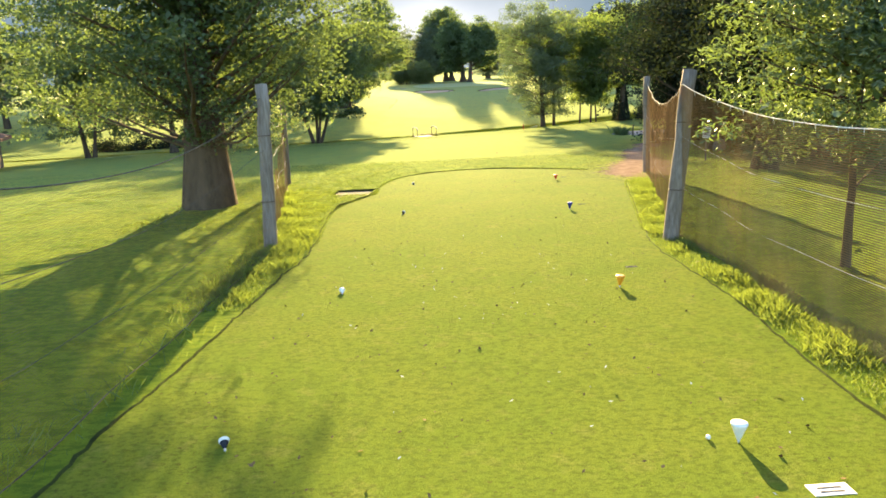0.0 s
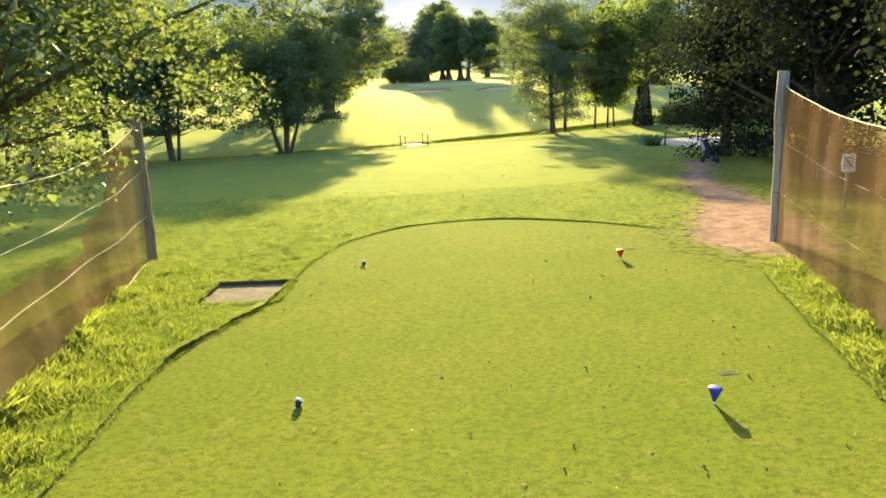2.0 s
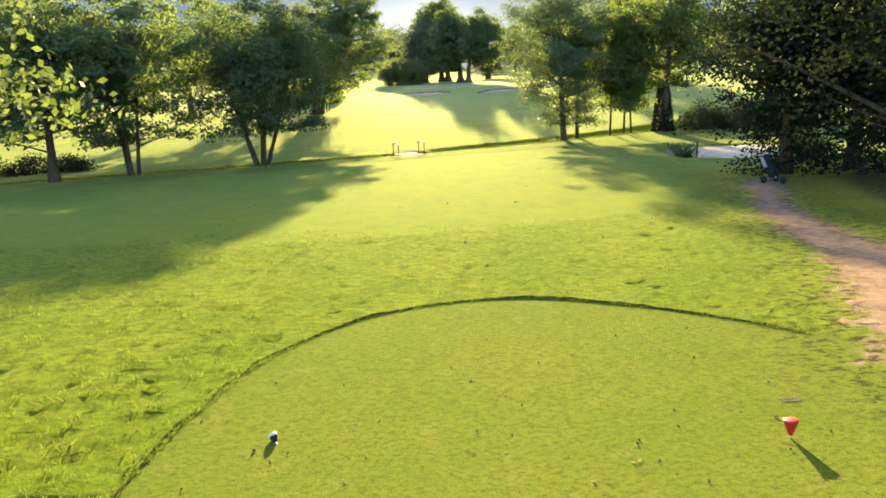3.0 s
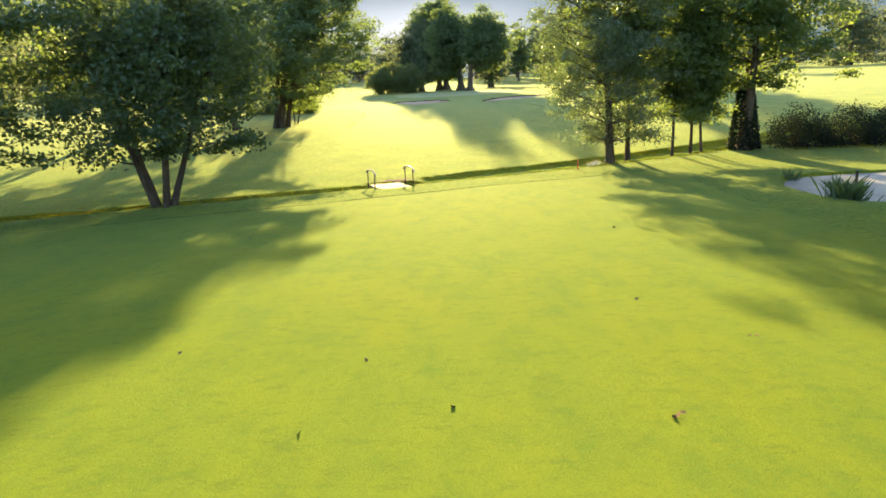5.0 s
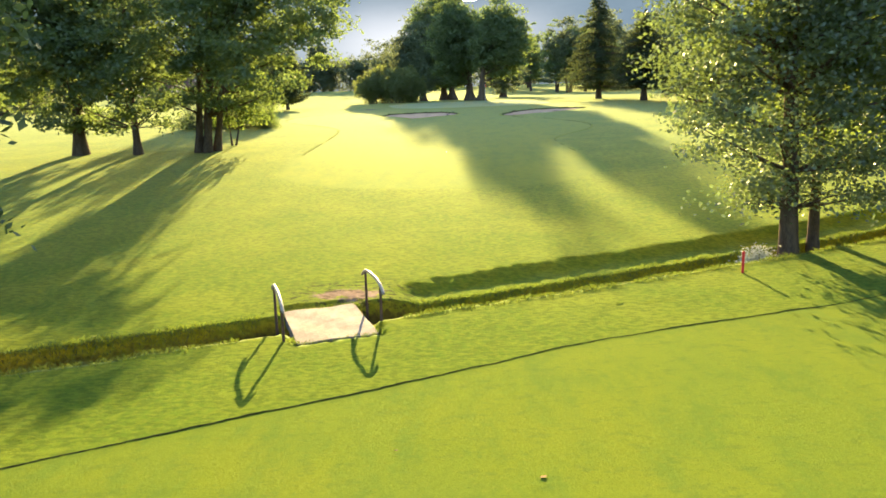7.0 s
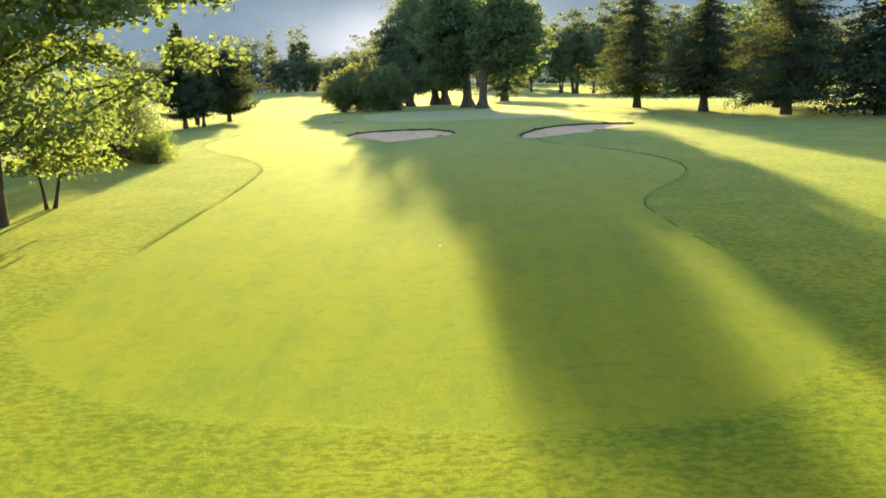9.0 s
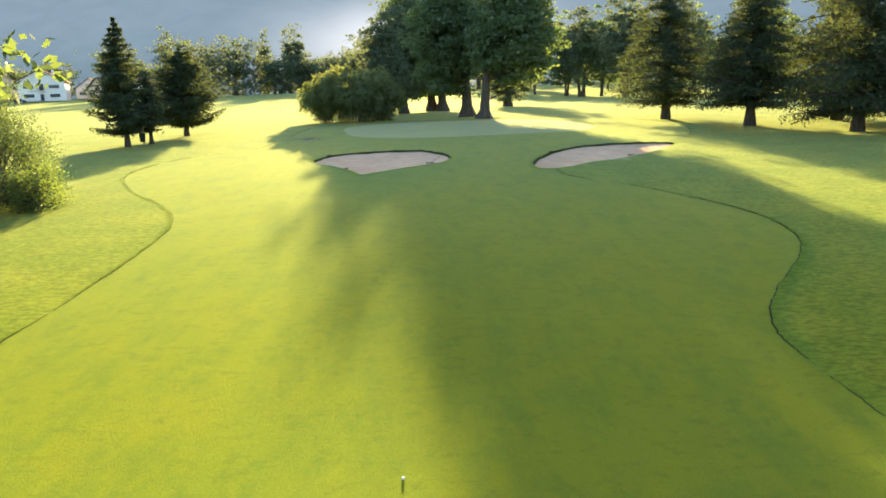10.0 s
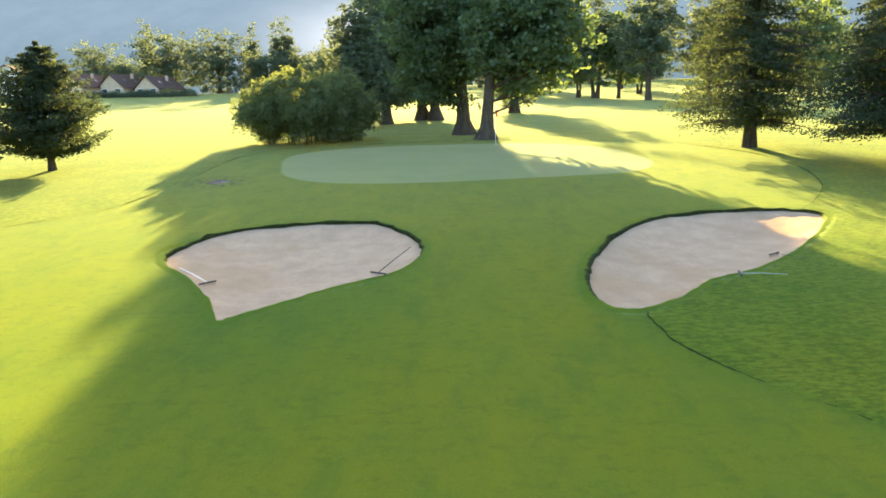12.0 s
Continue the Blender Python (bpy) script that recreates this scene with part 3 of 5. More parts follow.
# ---- trees ----


def leaf_quads(c, size, rng, slim=0.5, up=0.35, fold=0.0):
    """Small pointed leaves at the places c."""
    n = len(c)
    a = rng.normal(size=(n, 3))
    a[:, 2] = a[:, 2] * 0.6 - 0.25
    a /= np.linalg.norm(a, axis=1, keepdims=True)
    nrm = rng.normal(size=(n, 3)) + [0, 0, up * 2]
    b = np.cross(nrm, a)
    b /= np.linalg.norm(b, axis=1, keepdims=True) + 1e-9
    s = size * rng.uniform(0.65, 1.3, n)[:, None]
    if fold:
        # six-cornered blades, folded along the midrib
        lift = np.cross(a, b) * s * fold
        w = b * s * slim * 0.5
        v = np.stack([c - a * s * 0.5, c - a * s * 0.22 + w * 0.85 + lift, c + a * s * 0.18 + w * 0.8 + lift, c + a * s * 0.5 - lift * 0.4, c + a * s * 0.18 - w * 0.8 + lift, c - a * s * 0.22 - w * 0.85 + lift], 1).reshape(-1, 3)
        k = 6 * np.arange(n)[:, None]
        return v, np.concatenate([k + [0, 1, 2, 3], k + [0, 3, 4, 5]], 1).reshape(-1, 4)
    v = np.stack([c - a * s * 0.5, c + b * s * slim * 0.5, c + a * s * 0.5, c - b * s * slim * 0.5], 1).reshape(-1, 3)
    return v, np.arange(4 * n).reshape(-1, 4)


def wander(a, b, n, rng, amount):
    """A bent line from a to b."""
    s = np.linspace(0, 1, n)[:, None]
    p = a + (b - a) * s
    return p + np.cumsum(rng.normal(size=(n, 3)), 0) * amount * s * (1.2 - s) * np.linalg.norm(b - a) / n


def broad_tree(name, label, x, y, height, radius, crown_from, girth, stems=1, clumps=120, per=180, leaf=0.16, mat=None, bark=None,
               seed=1, lean=(0, 0), squash=0.42, spread=0.35, clump_r=0.85, group="trees", fold=0.0, slim=0.6, flare=1.5, core=3200, foot_spread=0.16, lumpy=1.0, bend=0.8):
    """A broadleaved tree: trunk and limbs in one part, a crown of leaf clumps in another."""
    rng = np.random.default_rng(seed)
    root = thing(name, pose(x, y, ground_at(x, y) - 0.05), label, "tree", group)
    wood = []
    mid = np.array([lean[0], lean[1], crown_from + (height - crown_from) * 0.45])
    half = np.array([radius, radius, (height - crown_from) * 0.56])
    axes = []
    for n in range(stems):
        ang = 2 * math.pi * (n + rng.uniform(0, 0.5)) / stems
        out = (0.0 if stems == 1 else spread * radius) * np.array([math.cos(ang), math.sin(ang), 0])
        foot = out * foot_spread
        top = np.array([lean[0], lean[1], 0]) * bend + out + [0, 0, height * rng.uniform(0.72, 0.85)]
        line = wander(foot, top, 12, rng, 0.10)
        g = girth * (1.0 if stems == 1 else 0.62) * rng.uniform(0.85, 1.1)
        s = np.linspace(0, 1, 12)
        rad = g * (0.14 + 0.86 * (1 - s) ** 0.9)
        rad[0] *= flare
        rad[1] *= 1.08
        wood.append(tube(line, rad, 10))
        axes.append((line, rad))
    # clump places: mostly near the skin of the crown, with an uneven outline
    d = rng.normal(size=(clumps, 3))
    d /= np.linalg.norm(d, axis=1, keepdims=True)
    bumps = 1 + lumpy * (0.20 * np.sin(3 * np.arctan2(d[:, 1], d[:, 0]) + seed) + 0.14 * np.sin(5 * d[:, 2] + 2 * seed) + rng.uniform(-0.12, 0.14, clumps))
    depth = rng.uniform(0.30, 1.0, clumps) ** 0.5
    places = mid + d * half * (bumps * depth)[:, None]
    places[:, 2] = np.maximum(places[:, 2], crown_from - 0.3 + 0.5 * rng.random(clumps))
    for p in places:
        line, rad = axes[int(np.argmin([np.linalg.norm(l[-4, :2] - p[:2]) for l, _ in axes]))]
        k = int(np.clip(np.searchsorted(line[:, 2], p[2] - 0.5 * np.linalg.norm(p[:2] - line[5, :2])), 2, 10))
        if rng.random() < 0.28:
            limb = wander(line[k], p, 6, rng, 0.22)
            r0 = min(rad[k] * 0.4, 0.012 + 0.014 * np.linalg.norm(p - line[k]))
            wood.append(tube(limb, np.linspace(r0, 0.008, 6), 5))
    spots = []
    for p in places:
        n = int(0.68 * per * rng.uniform(0.5, 1.4))
        r = clump_r * rng.uniform(0.6, 1.35)
        q = np.clip(rng.normal(size=(n, 3)), -1.7, 1.7) * [r * 0.55, r * 0.55, r * squash * 0.62]
        q[:, 2] -= 0.12 * (q[:, 0] ** 2 + q[:, 1] ** 2) / r
        spots.append(p + q)
    part("trunk", joined(wood), bark or M_BARK, root, smooth=True)
    outer = leaf_quads(np.concatenate(spots), leaf * 1.42, rng, slim, fold=fold)
    # larger sprays of leaves close the inside of the crown
    q = mid + (places[rng.integers(0, clumps, core)] - mid) * rng.uniform(0.12, 0.74, (core, 1)) + rng.uniform(-1, 1, (core, 3)) * clump_r * 0.4
    q[:, 2] = np.maximum(q[:, 2], crown_from)
    inner = leaf_quads(q, max(0.17, leaf * 1.9), rng, 0.75, 0.6)
    part("crown", joined([outer, inner]), mat or M_LEAF, root)
    return root


def conifer(name, label, x, y, height, radius, bare, girth, seed=1, whorls=26, arms=11, per=60, leaf=0.24, mat=None, droop=0.35, taper=0.85, group="conifers"):
    """A conifer: a straight stem with whorls of drooping boughs, each set with sprays of needles."""
    rng = np.random.default_rng(seed)
    root = thing(name, pose(x, y, ground_at(x, y) - 0.05), label, "tree", group)
    s = np.linspace(0, 1, 10)
    stem = wander(np.zeros(3), np.array([rng.uniform(-0.15, 0.15), rng.uniform(-0.15, 0.15), height]), 10, rng, 0.02)
    rad = girth * (1 - s) ** 0.9 + 0.015
    rad[0] *= 1.35
    wood, spots, core = [tube(stem, rad, 9)], [], []
    for n in range(whorls):
        t = n / (whorls - 1)
        z0 = bare + (height - bare) * (t**0.92) * 0.99
        reach = radius * (1 - t) ** taper * (0.55 + 0.45 * min(1, t * 6 + 0.35)) + 0.12
        for k in range(max(4, int(arms * (1 - 0.5 * t)))):
            ang = rng.uniform(0, 2 * math.pi)
            far = reach * rng.uniform(0.62, 1.18)
            m = 7
            u = np.linspace(0, 1, m)
            lift = 0.18 * (1 - t)
            line = np.stack([np.cos(ang) * far * u, np.sin(ang) * far * u, z0 + far * (lift * u - droop * u**2 * (0.6 + 0.6 * rng.random()) + 0.10 * u**4)], 1)
            line[:, :2] += stem[min(9, int(z0 / height * 9)), :2]
            if n % 2 == 0:
                wood.append(tube(line, np.linspace(0.012 + 0.018 * far, 0.006, m), 4))
            cnt = int(per * (0.25 + far / max(radius, 1e-3)))
            w = rng.random(cnt) ** 0.7
            base = np.stack([np.interp(w, u, line[:, c]) for c in range(3)], 1)
            side = rng.normal(size=(cnt, 1)) * 0.16 * far * (0.35 + w[:, None] * (1.2 - w[:, None]))
            base += side * np.array([[-math.sin(ang), math.cos(ang), 0]])
            base[:, 2] -= np.abs(rng.normal(size=cnt)) * 0.10 * (1 + far * 0.25)
            spots.append(base)
            m = max(4, cnt // 6)
            w = rng.uniform(0.05, 0.8, m)
            core.append(np.stack([np.interp(w, u, line[:, c]) for c in range(3)], 1) + rng.normal(size=(m, 3)) * 0.10 * far * [1, 1, 0.5])
    part("trunk", joined(wood), M_BARK, root, smooth=True)
    outer = leaf_quads(np.concatenate(spots), leaf, rng, 0.34, 0.5)
    part("crown", joined([outer, leaf_quads(np.concatenate(core), leaf * 1.7, rng, 0.5, 0.8)]), mat or M_NEEDLE, root)
    return root


def shrub(name, label, x, y, height, radius, seed=1, clumps=120, per=90, leaf=0.2, mat=None, droop=0.0, slim=0.5, group="shrubs", clump_r=0.5):
    """A shrub that is leafy down to the ground, on several thin stems."""
    rng = np.random.default_rng(seed)
    root = thing(name, pose(x, y, ground_at(x, y) - 0.05), label, "shrub", group)
    d = rng.normal(size=(clumps, 3))
    d[:, 2] = np.abs(d[:, 2]) * 0.9
    d /= np.linalg.norm(d, axis=1, keepdims=True)
    bump = 1 + 0.10 * np.sin(4 * np.arctan2(d[:, 1], d[:, 0]) + seed) + rng.uniform(-0.1, 0.12, clumps)
    places = d * [radius, radius, height * 0.92] * (bump * rng.uniform(0.45, 1, clumps) ** 0.4)[:, None]
    places[:, 2] = np.maximum(places[:, 2], 0.15 * height * rng.random(clumps))
    wood = [tube(wander(rng.normal(size=3) * [0.12 * radius, 0.12 * radius, 0], p, 6, rng, 0.15), np.linspace(0.05, 0.008, 6), 5) for p in places[:40]]
    spots = []
    for p in places:
        n = int(1.3 * per * rng.uniform(0.6, 1.3))
        q = rng.normal(size=(n, 3)) * clump_r * [0.6, 0.6, 0.45]
        q[:, 2] -= droop * np.abs(rng.normal(size=n)) * clump_r
        q = p + q
        spots.append(q[q[:, 2] > 0.02])
    part("stems", joined(wood), M_BARK, root, smooth=True)
    part("foliage", leaf_quads(np.concatenate(spots), leaf, rng, slim, 0.3), mat or M_LEAF, root)
    return root


def bamboo(x, y, height, radius):
    """A wide clump of arching culms, with plumes of narrow leaves that hang from their outer halves."""
    rng = np.random.default_rng(81)
    root = thing("bamboo_shrub", pose(x, y, ground_at(x, y) - 0.05), "huge rounded feathery bamboo shrub beside the green", "shrub", "shrubs")
    wood, spots = [], []
    for n in range(420):
        ang, out = rng.uniform(0, 6.283), rng.random() ** 0.5
        foot = 0.62 * radius * out
        reach = radius * (0.22 + 0.78 * out) * rng.uniform(0.88, 1.08)
        top = height * (1.0 - 0.42 * out**2.5) * rng.uniform(0.80, 1.10) * (0.35 + 0.65 * rng.random() ** 0.4)
        u = np.linspace(0, 1, 9)
        r = foot + (reach - foot) * u**1.5
        z = top * (1 - (1 - u) ** 1.7) - 0.35 * top * np.maximum(0, u - 0.6) ** 1.5 * 2
        line = np.stack([np.cos(ang) * r, np.sin(ang) * r, z], 1)
        if n % 5 == 0:
            wood.append(tube(line, np.linspace(0.022, 0.006, 9), 4))
        for k in range(5):
            w = rng.uniform(0.05, 1.0) ** 0.7
            base = np.array([np.interp(w, u, line[:, c]) for c in range(3)])
            m = int(rng.uniform(28, 52))
            h = rng.random(m)
            drift = np.array([math.cos(ang), math.sin(ang), 0]) * rng.uniform(0.1, 0.55)
            q = base + drift * h[:, None] + rng.normal(size=(m, 3)) * [0.13, 0.13, 0.10]
            q[:, 2] += 0.28 * h - 0.95 * h**2
            spots.append(q[q[:, 2] > 0.03])
    part("stem", joined(wood), M_BARK, root, smooth=True)
    part("foliage", leaf_quads(np.concatenate(spots), 0.30, rng, 0.24, 0.2), M_BAMBOO, root)


def build_trees():
    # beside the tee
    broad_tree("oak_tree", "big old broadleaf tree with thick brown trunk behind netting", -6.0, 20.3, 11.5, 5.2, 2.3, 0.66, 1, 600, 210, 0.075, M_LEAF_OAK, M_BARK, 11, (0.25, 0.1), group="trees beside the tee", flare=1.14, core=16000, clump_r=0.75)
    broad_tree("cherry_tree", "glossy green leafed small tree overhanging the netting", 7.2, 10.4, 5.4, 2.0, 2.1, 0.08, 1, 230, 150, 0.062, M_LEAF_SHINY, M_BARK, 12, (0.0, 0.0), clump_r=0.42, group="trees beside the tee", fold=0.14, slim=0.33, flare=1.2, core=1500)
    # dark grove beside the dirt path
    for n, (x, y, h, r, cf) in enumerate([(14.8, 36.6, 13, 4.8, 2.4), (19.0, 33.0, 14, 5.0, 1.4), (19.2, 43.5, 12, 3.6, 0.7), (15.6, 27.5, 13, 3.8, 2.6), (24.5, 40.0, 14, 5.0, 1.0), (24, 27, 13, 5, 2.0), (13.0, 17.5, 12, 3.6, 3.0), (19.0, 48.5, 11, 3.0, 0.6), (11.8, 24.0, 11, 2.6, 3.4), (15.7, 47.6, 12, 4.0, 0.5)]):
        near = n in (0, 3, 6, 8, 9)
        broad_tree("yew_tree", "dense dark evergreen tree in the shady grove", x, y, h, r, cf, 0.30, 1, 220 if near else 150, 120 if near else 80, 0.125 if near else 0.17, M_LEAF_DARK, M_BARK, 20 + n,
                   group="dark grove", core=10000 if near else 4000, clump_r=0.95)
    # bank of the stream, to the west
    broad_tree("alder_tree", "dark alder with five spreading stems on the stream bank", -11.4, 66.4, 11.8, 5.0, 3.3, 0.27, 5, 210, 190, 0.16, M_LEAF_OAK, M_BARK, 31, spread=0.62, foot_spread=0.05, group="streamside trees", core=7000, lumpy=0.7)
    broad_tree("alder_tree", "slender alder with three stems on the stream bank", -18.9, 63.2, 13.0, 4.4, 3.4, 0.24, 3, 190, 170, 0.17, M_LEAF, M_BARK, 32, spread=0.30, group="streamside trees")
    broad_tree("alder_tree", "dark alder with low side branch on the stream bank", -22.6, 60.5, 12.5, 4.6, 3.0, 0.27, 1, 190, 170, 0.17, M_LEAF, M_BARK, 33, group="streamside trees")
    broad_tree("alder_tree", "tall alder with low side branch on the stream bank", -28.5, 58.0, 13.0, 4.8, 2.0, 0.27, 2, 120, 150, 0.19, M_LEAF, M_BARK, 34, group="streamside trees")
    # bank of the stream, to the east
    broad_tree("alder_tree", "bright leafed alder with single trunk beside the stream", 11.0, 76.7, 15.0, 4.1, 2.7, 0.30, 1, 330, 250, 0.095, M_LEAF_ALDER, M_BARK, 41, (-0.5, -0.2), group="streamside trees", core=5000)
    broad_tree("alder_tree", "slim alder beside the stream", 12.3, 77.9, 13.5, 2.9, 4.0, 0.19, 1, 140, 200, 0.12, M_LEAF_LIGHT, M_BARK, 42, group="streamside trees")
    for n, (x, y) in enumerate([(15.2, 78.8), (16.5, 79.2), (17.1, 78.9)]):
        broad_tree("sapling", "slim young tree leaning beside the stream", x, y, 11.5 - n * 0.6, 2.5, 3.4, 0.12, 1, 100, 140, 0.16, M_LEAF_LIGHT, M_BARK, 43 + n, (0.5 - 0.4 * n, 0), clump_r=0.75, group="streamside trees")
    broad_tree("ash_tree", "old tree with ivy-clad stump-like trunk beside the stream", 19.9, 79.4, 13.5, 4.8, 4.2, 0.62, 2, 210, 170, 0.17, M_LEAF_LIGHT, M_BARK, 47, (0.5, 0), spread=0.30, group="streamside trees")
    ash = scene.objects["ash_tree"]
    rng = np.random.default_rng(48)
    a, h = rng.uniform(0, 6.283, 5000), rng.uniform(0, 1, 5000) ** 1.2
    r = 1.15 - 0.62 * h + rng.normal(size=5000) * 0.07
    part("ivy", leaf_quads(np.stack([np.cos(a) * r * 0.8, np.sin(a) * r * 0.8, 0.05 + h * 3.6], 1), 0.14, rng, 0.8), M_LEAF_DARK, ash, "dark ivy round the trunk")
    for n, (x, y, h, r) in enumerate([(23.4, 79.6, 2.6, 1.7), (26.3, 79.2, 2.4, 1.7), (29.2, 79.0, 2.7, 1.8), (32.5, 78.6, 3.0, 2.0)]):
        shrub("hedge_shrub", "rounded leafy hedge shrub beside the stream", x, y, h, r, 50 + n, 80, 100, 0.13, M_LEAF_DARK, group="hedge shrubs")
    shrub("wild_shrub", "pale flowering shrub at the stream edge", 10.05, 76.55, 1.0, 0.75, 58, 60, 80, 0.085, M_BLOSSOM, clump_r=0.24)
    for n, (x, y, h, r) in enumerate([(-25.6, 68.6, 1.1, 1.5), (-28.4, 67.6, 1.3, 1.6), (-31.0, 66.4, 1.2, 1.6)]):
        shrub("wild_shrub", "low dark scrub behind the streamside trees", x, y, h, r, 120 + n, 40, 60, 0.16, M_LEAF_DARK)
    shrub("wild_shrub", "leafy shrub beside the pond", 19.5, 54.0, 1.6, 1.6, 59, 60, 70, 0.13, M_LEAF_LIGHT)
    # beyond the stream, west side
    broad_tree("poplar_tree", "clump of tall stems with leafy crown beside the fairway", -13.2, 98.6, 15.4, 5.8, 3.0, 0.32, 4, 380, 210, 0.15, M_LEAF, M_BARK, 61, (3.5, -4.2), spread=0.18, foot_spread=0.5, group="fairway trees", core=7000)
    broad_tree("sapling", "bushy young tree with light leaves beside the tall clump", -12.4, 101.2, 5.2, 2.2, 1.5, 0.10, 2, 110, 90, 0.13, M_LEAF_LIGHT, M_BARK, 69, (0.4, 0), group="fairway trees", clump_r=0.6, core=1500)
    broad_tree("poplar_tree", "tall dark tree beside the fairway", -17.2, 98.2, 11.0, 3.6, 1.7, 0.20, 1, 150, 120, 0.17, M_LEAF, M_BARK, 62, group="fairway trees")
    broad_tree("poplar_tree", "tall dark broad tree beside the fairway", -21.0, 99.0, 13.0, 4.4, 1.9, 0.36, 1, 150, 160, 0.20, M_LEAF, M_BARK, 63, group="fairway trees", core=3500)
    broad_tree("poplar_tree", "tall dark broad tree beside the fairway", -27.5, 99.0, 13.0, 4.6, 2.4, 0.36, 1, 130, 160, 0.21, M_LEAF, M_BARK, 64, group="fairway trees")
    shrub("laurel_shrub", "tall rounded yellow-green shrub beside the fairway", -15.6, 113.8, 4.7, 2.3, 66, 150, 170, 0.12, M_LEAF_OAK, 0.3, 0.4)
    shrub("laurel_shrub", "dark rounded shrub beside the fairway", -18.6, 114.6, 4.0, 2.0, 68, 110, 120, 0.12, M_LEAF_OAK, 0.3, 0.4)
    shrub("laurel_shrub", "low rounded yellow-green shrub beside the fairway", -13.1, 112.4, 2.0, 0.9, 67, 50, 80, 0.11, M_LEAF_LIGHT, 0.3, 0.4, clump_r=0.35)
    conifer("fir_tree", "narrow dark fir with layered boughs", -19.6, 135.2, 8.4, 2.7, 1.0, 0.16, 71, 22, 15, 150, 0.17, droop=0.12)
    conifer("fir_tree", "small dark fir beside the taller one", -18.6, 136.7, 4.8, 1.5, 1.0, 0.12, 72, 14, 9, 70, 0.18, droop=0.2)
    conifer("fir_tree", "spreading dark fir with bent trunk", -18.1, 142.3, 6.6, 3.5, 0.9, 0.17, 73, 18, 17, 190, 0.17, droop=0.02, taper=0.6)
    # round the green
    bamboo(-6.8, 154.6, 5.7, 5.0)
    for n, (x, y, h, r, cf, lean) in enumerate([(4.1, 158.2, 14.4, 3.6, 2.8, -1.7), (5.4, 152.6, 12.4, 3.6, 3.4, 2.6), (0.3, 184.5, 17.5, 5.3, 2.6, -1.4), (1.7, 183.5, 19.1, 5.2, 2.8, -1.4),
                                               (-5.0, 172.0, 10.8, 2.7, 0.8, 0), (-3.2, 178.0, 12.6, 3.4, 2.4, 0), (-9.5, 200.0, 10.5, 4.6, 0.8, 0), (11.5, 196.0, 11.0, 3.4, 1.2, 0)]):
        big = n < 4
        broad_tree("lime_tree", "tall dark tree with stout trunk behind the green", x, y, h, r, cf, 0.56, 1, 420 if big else 240, 84, 0.25, M_LEAF if big else M_LEAF_HAZE, M_BARK, 82 + n, (lean, 0),
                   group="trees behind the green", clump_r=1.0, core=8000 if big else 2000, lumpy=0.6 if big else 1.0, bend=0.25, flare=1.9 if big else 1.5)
    conifer("spruce_tree", "broad dark spruce with drooping boughs near the green", 19.1, 143.5, 13.0, 4.7, 1.4, 0.30, 91, 28, 16, 180, 0.17, group="spruces")
    conifer("spruce_tree", "shorter rounded dark spruce near the green", 22.5, 136.0, 9.6, 4.2, 1.5, 0.32, 92, 24, 16, 180, 0.17, taper=0.55, group="spruces")
    conifer("spruce_tree", "broad dark spruce with drooping boughs near the green", 26.4, 130.0, 13.0, 5.2, 1.2, 0.32, 93, 28, 16, 170, 0.18, group="spruces")
    conifer("spruce_tree", "broad dark spruce with drooping boughs near the green", 29.5, 138.0, 14.0, 5.2, 1.2, 0.32, 94, 28, 14, 75, 0.30, group="spruces")
    conifer("spruce_tree", "broad dark spruce with low drooping boughs", 31.5, 127.0, 12.0, 5.0, 0.6, 0.32, 95, 26, 14, 75, 0.30, group="spruces")
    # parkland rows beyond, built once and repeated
    a = broad_tree("park_tree", "tall airy tree in the parkland row", 38.0, 229.5, 19.0, 6.0, 5.0, 0.60, 2, 150, 56, 0.45, M_LEAF_HAZE, M_BARK, 101, group="parkland trees", clump_r=1.3, core=800)
    b = broad_tree("park_tree", "dark tall tree in the parkland row", 30.5, 255.0, 17.0, 4.6, 3.0, 0.45, 2, 130, 56, 0.45, M_LEAF, M_BARK, 102, group="parkland trees", clump_r=1.2, core=800)
    rng = random.Random(7)
    for k, (x, y) in enumerate([(33.0, 250.0), (36.3, 245.0), (25.0, 268.0), (20.0, 300.0), (28.0, 303.0), (45, 262), (52, 240), (60, 255), (70, 235), (14, 330), (58, 215), (48, 290)]):
        src = a if k % 3 == 0 else b
        copy_thing(src, pose(x, y, ground_at(x, y) - 0.05, 0, 0, rng.uniform(0, 360)))
    c = broad_tree("wood_tree", "rounded hazy tree of the far tree line", -90.0, 352.0, 21.0, 10.5, 1.0, 0.7, 1, 190, 44, 0.62, M_LEAF_HAZE, M_BARK, 103, group="far tree line", clump_r=2.1, core=1000)
    d = broad_tree("wood_tree", "smaller rounded hazy tree of the far tree line", -60.0, 356.0, 15.0, 8.5, 0.8, 0.6, 1, 150, 44, 0.60, M_LEAF_HAZE, M_BARK, 104, group="far tree line", clump_r=1.9, core=900)
    p = broad_tree("poplar_tree", "narrow columnar poplar of the far tree line", -101.0, 362.0, 22.0, 3.0, 1.0, 0.5, 1, 120, 48, 0.55, M_LEAF_HAZE, M_BARK, 105, group="far tree line", clump_r=1.5, core=1200)
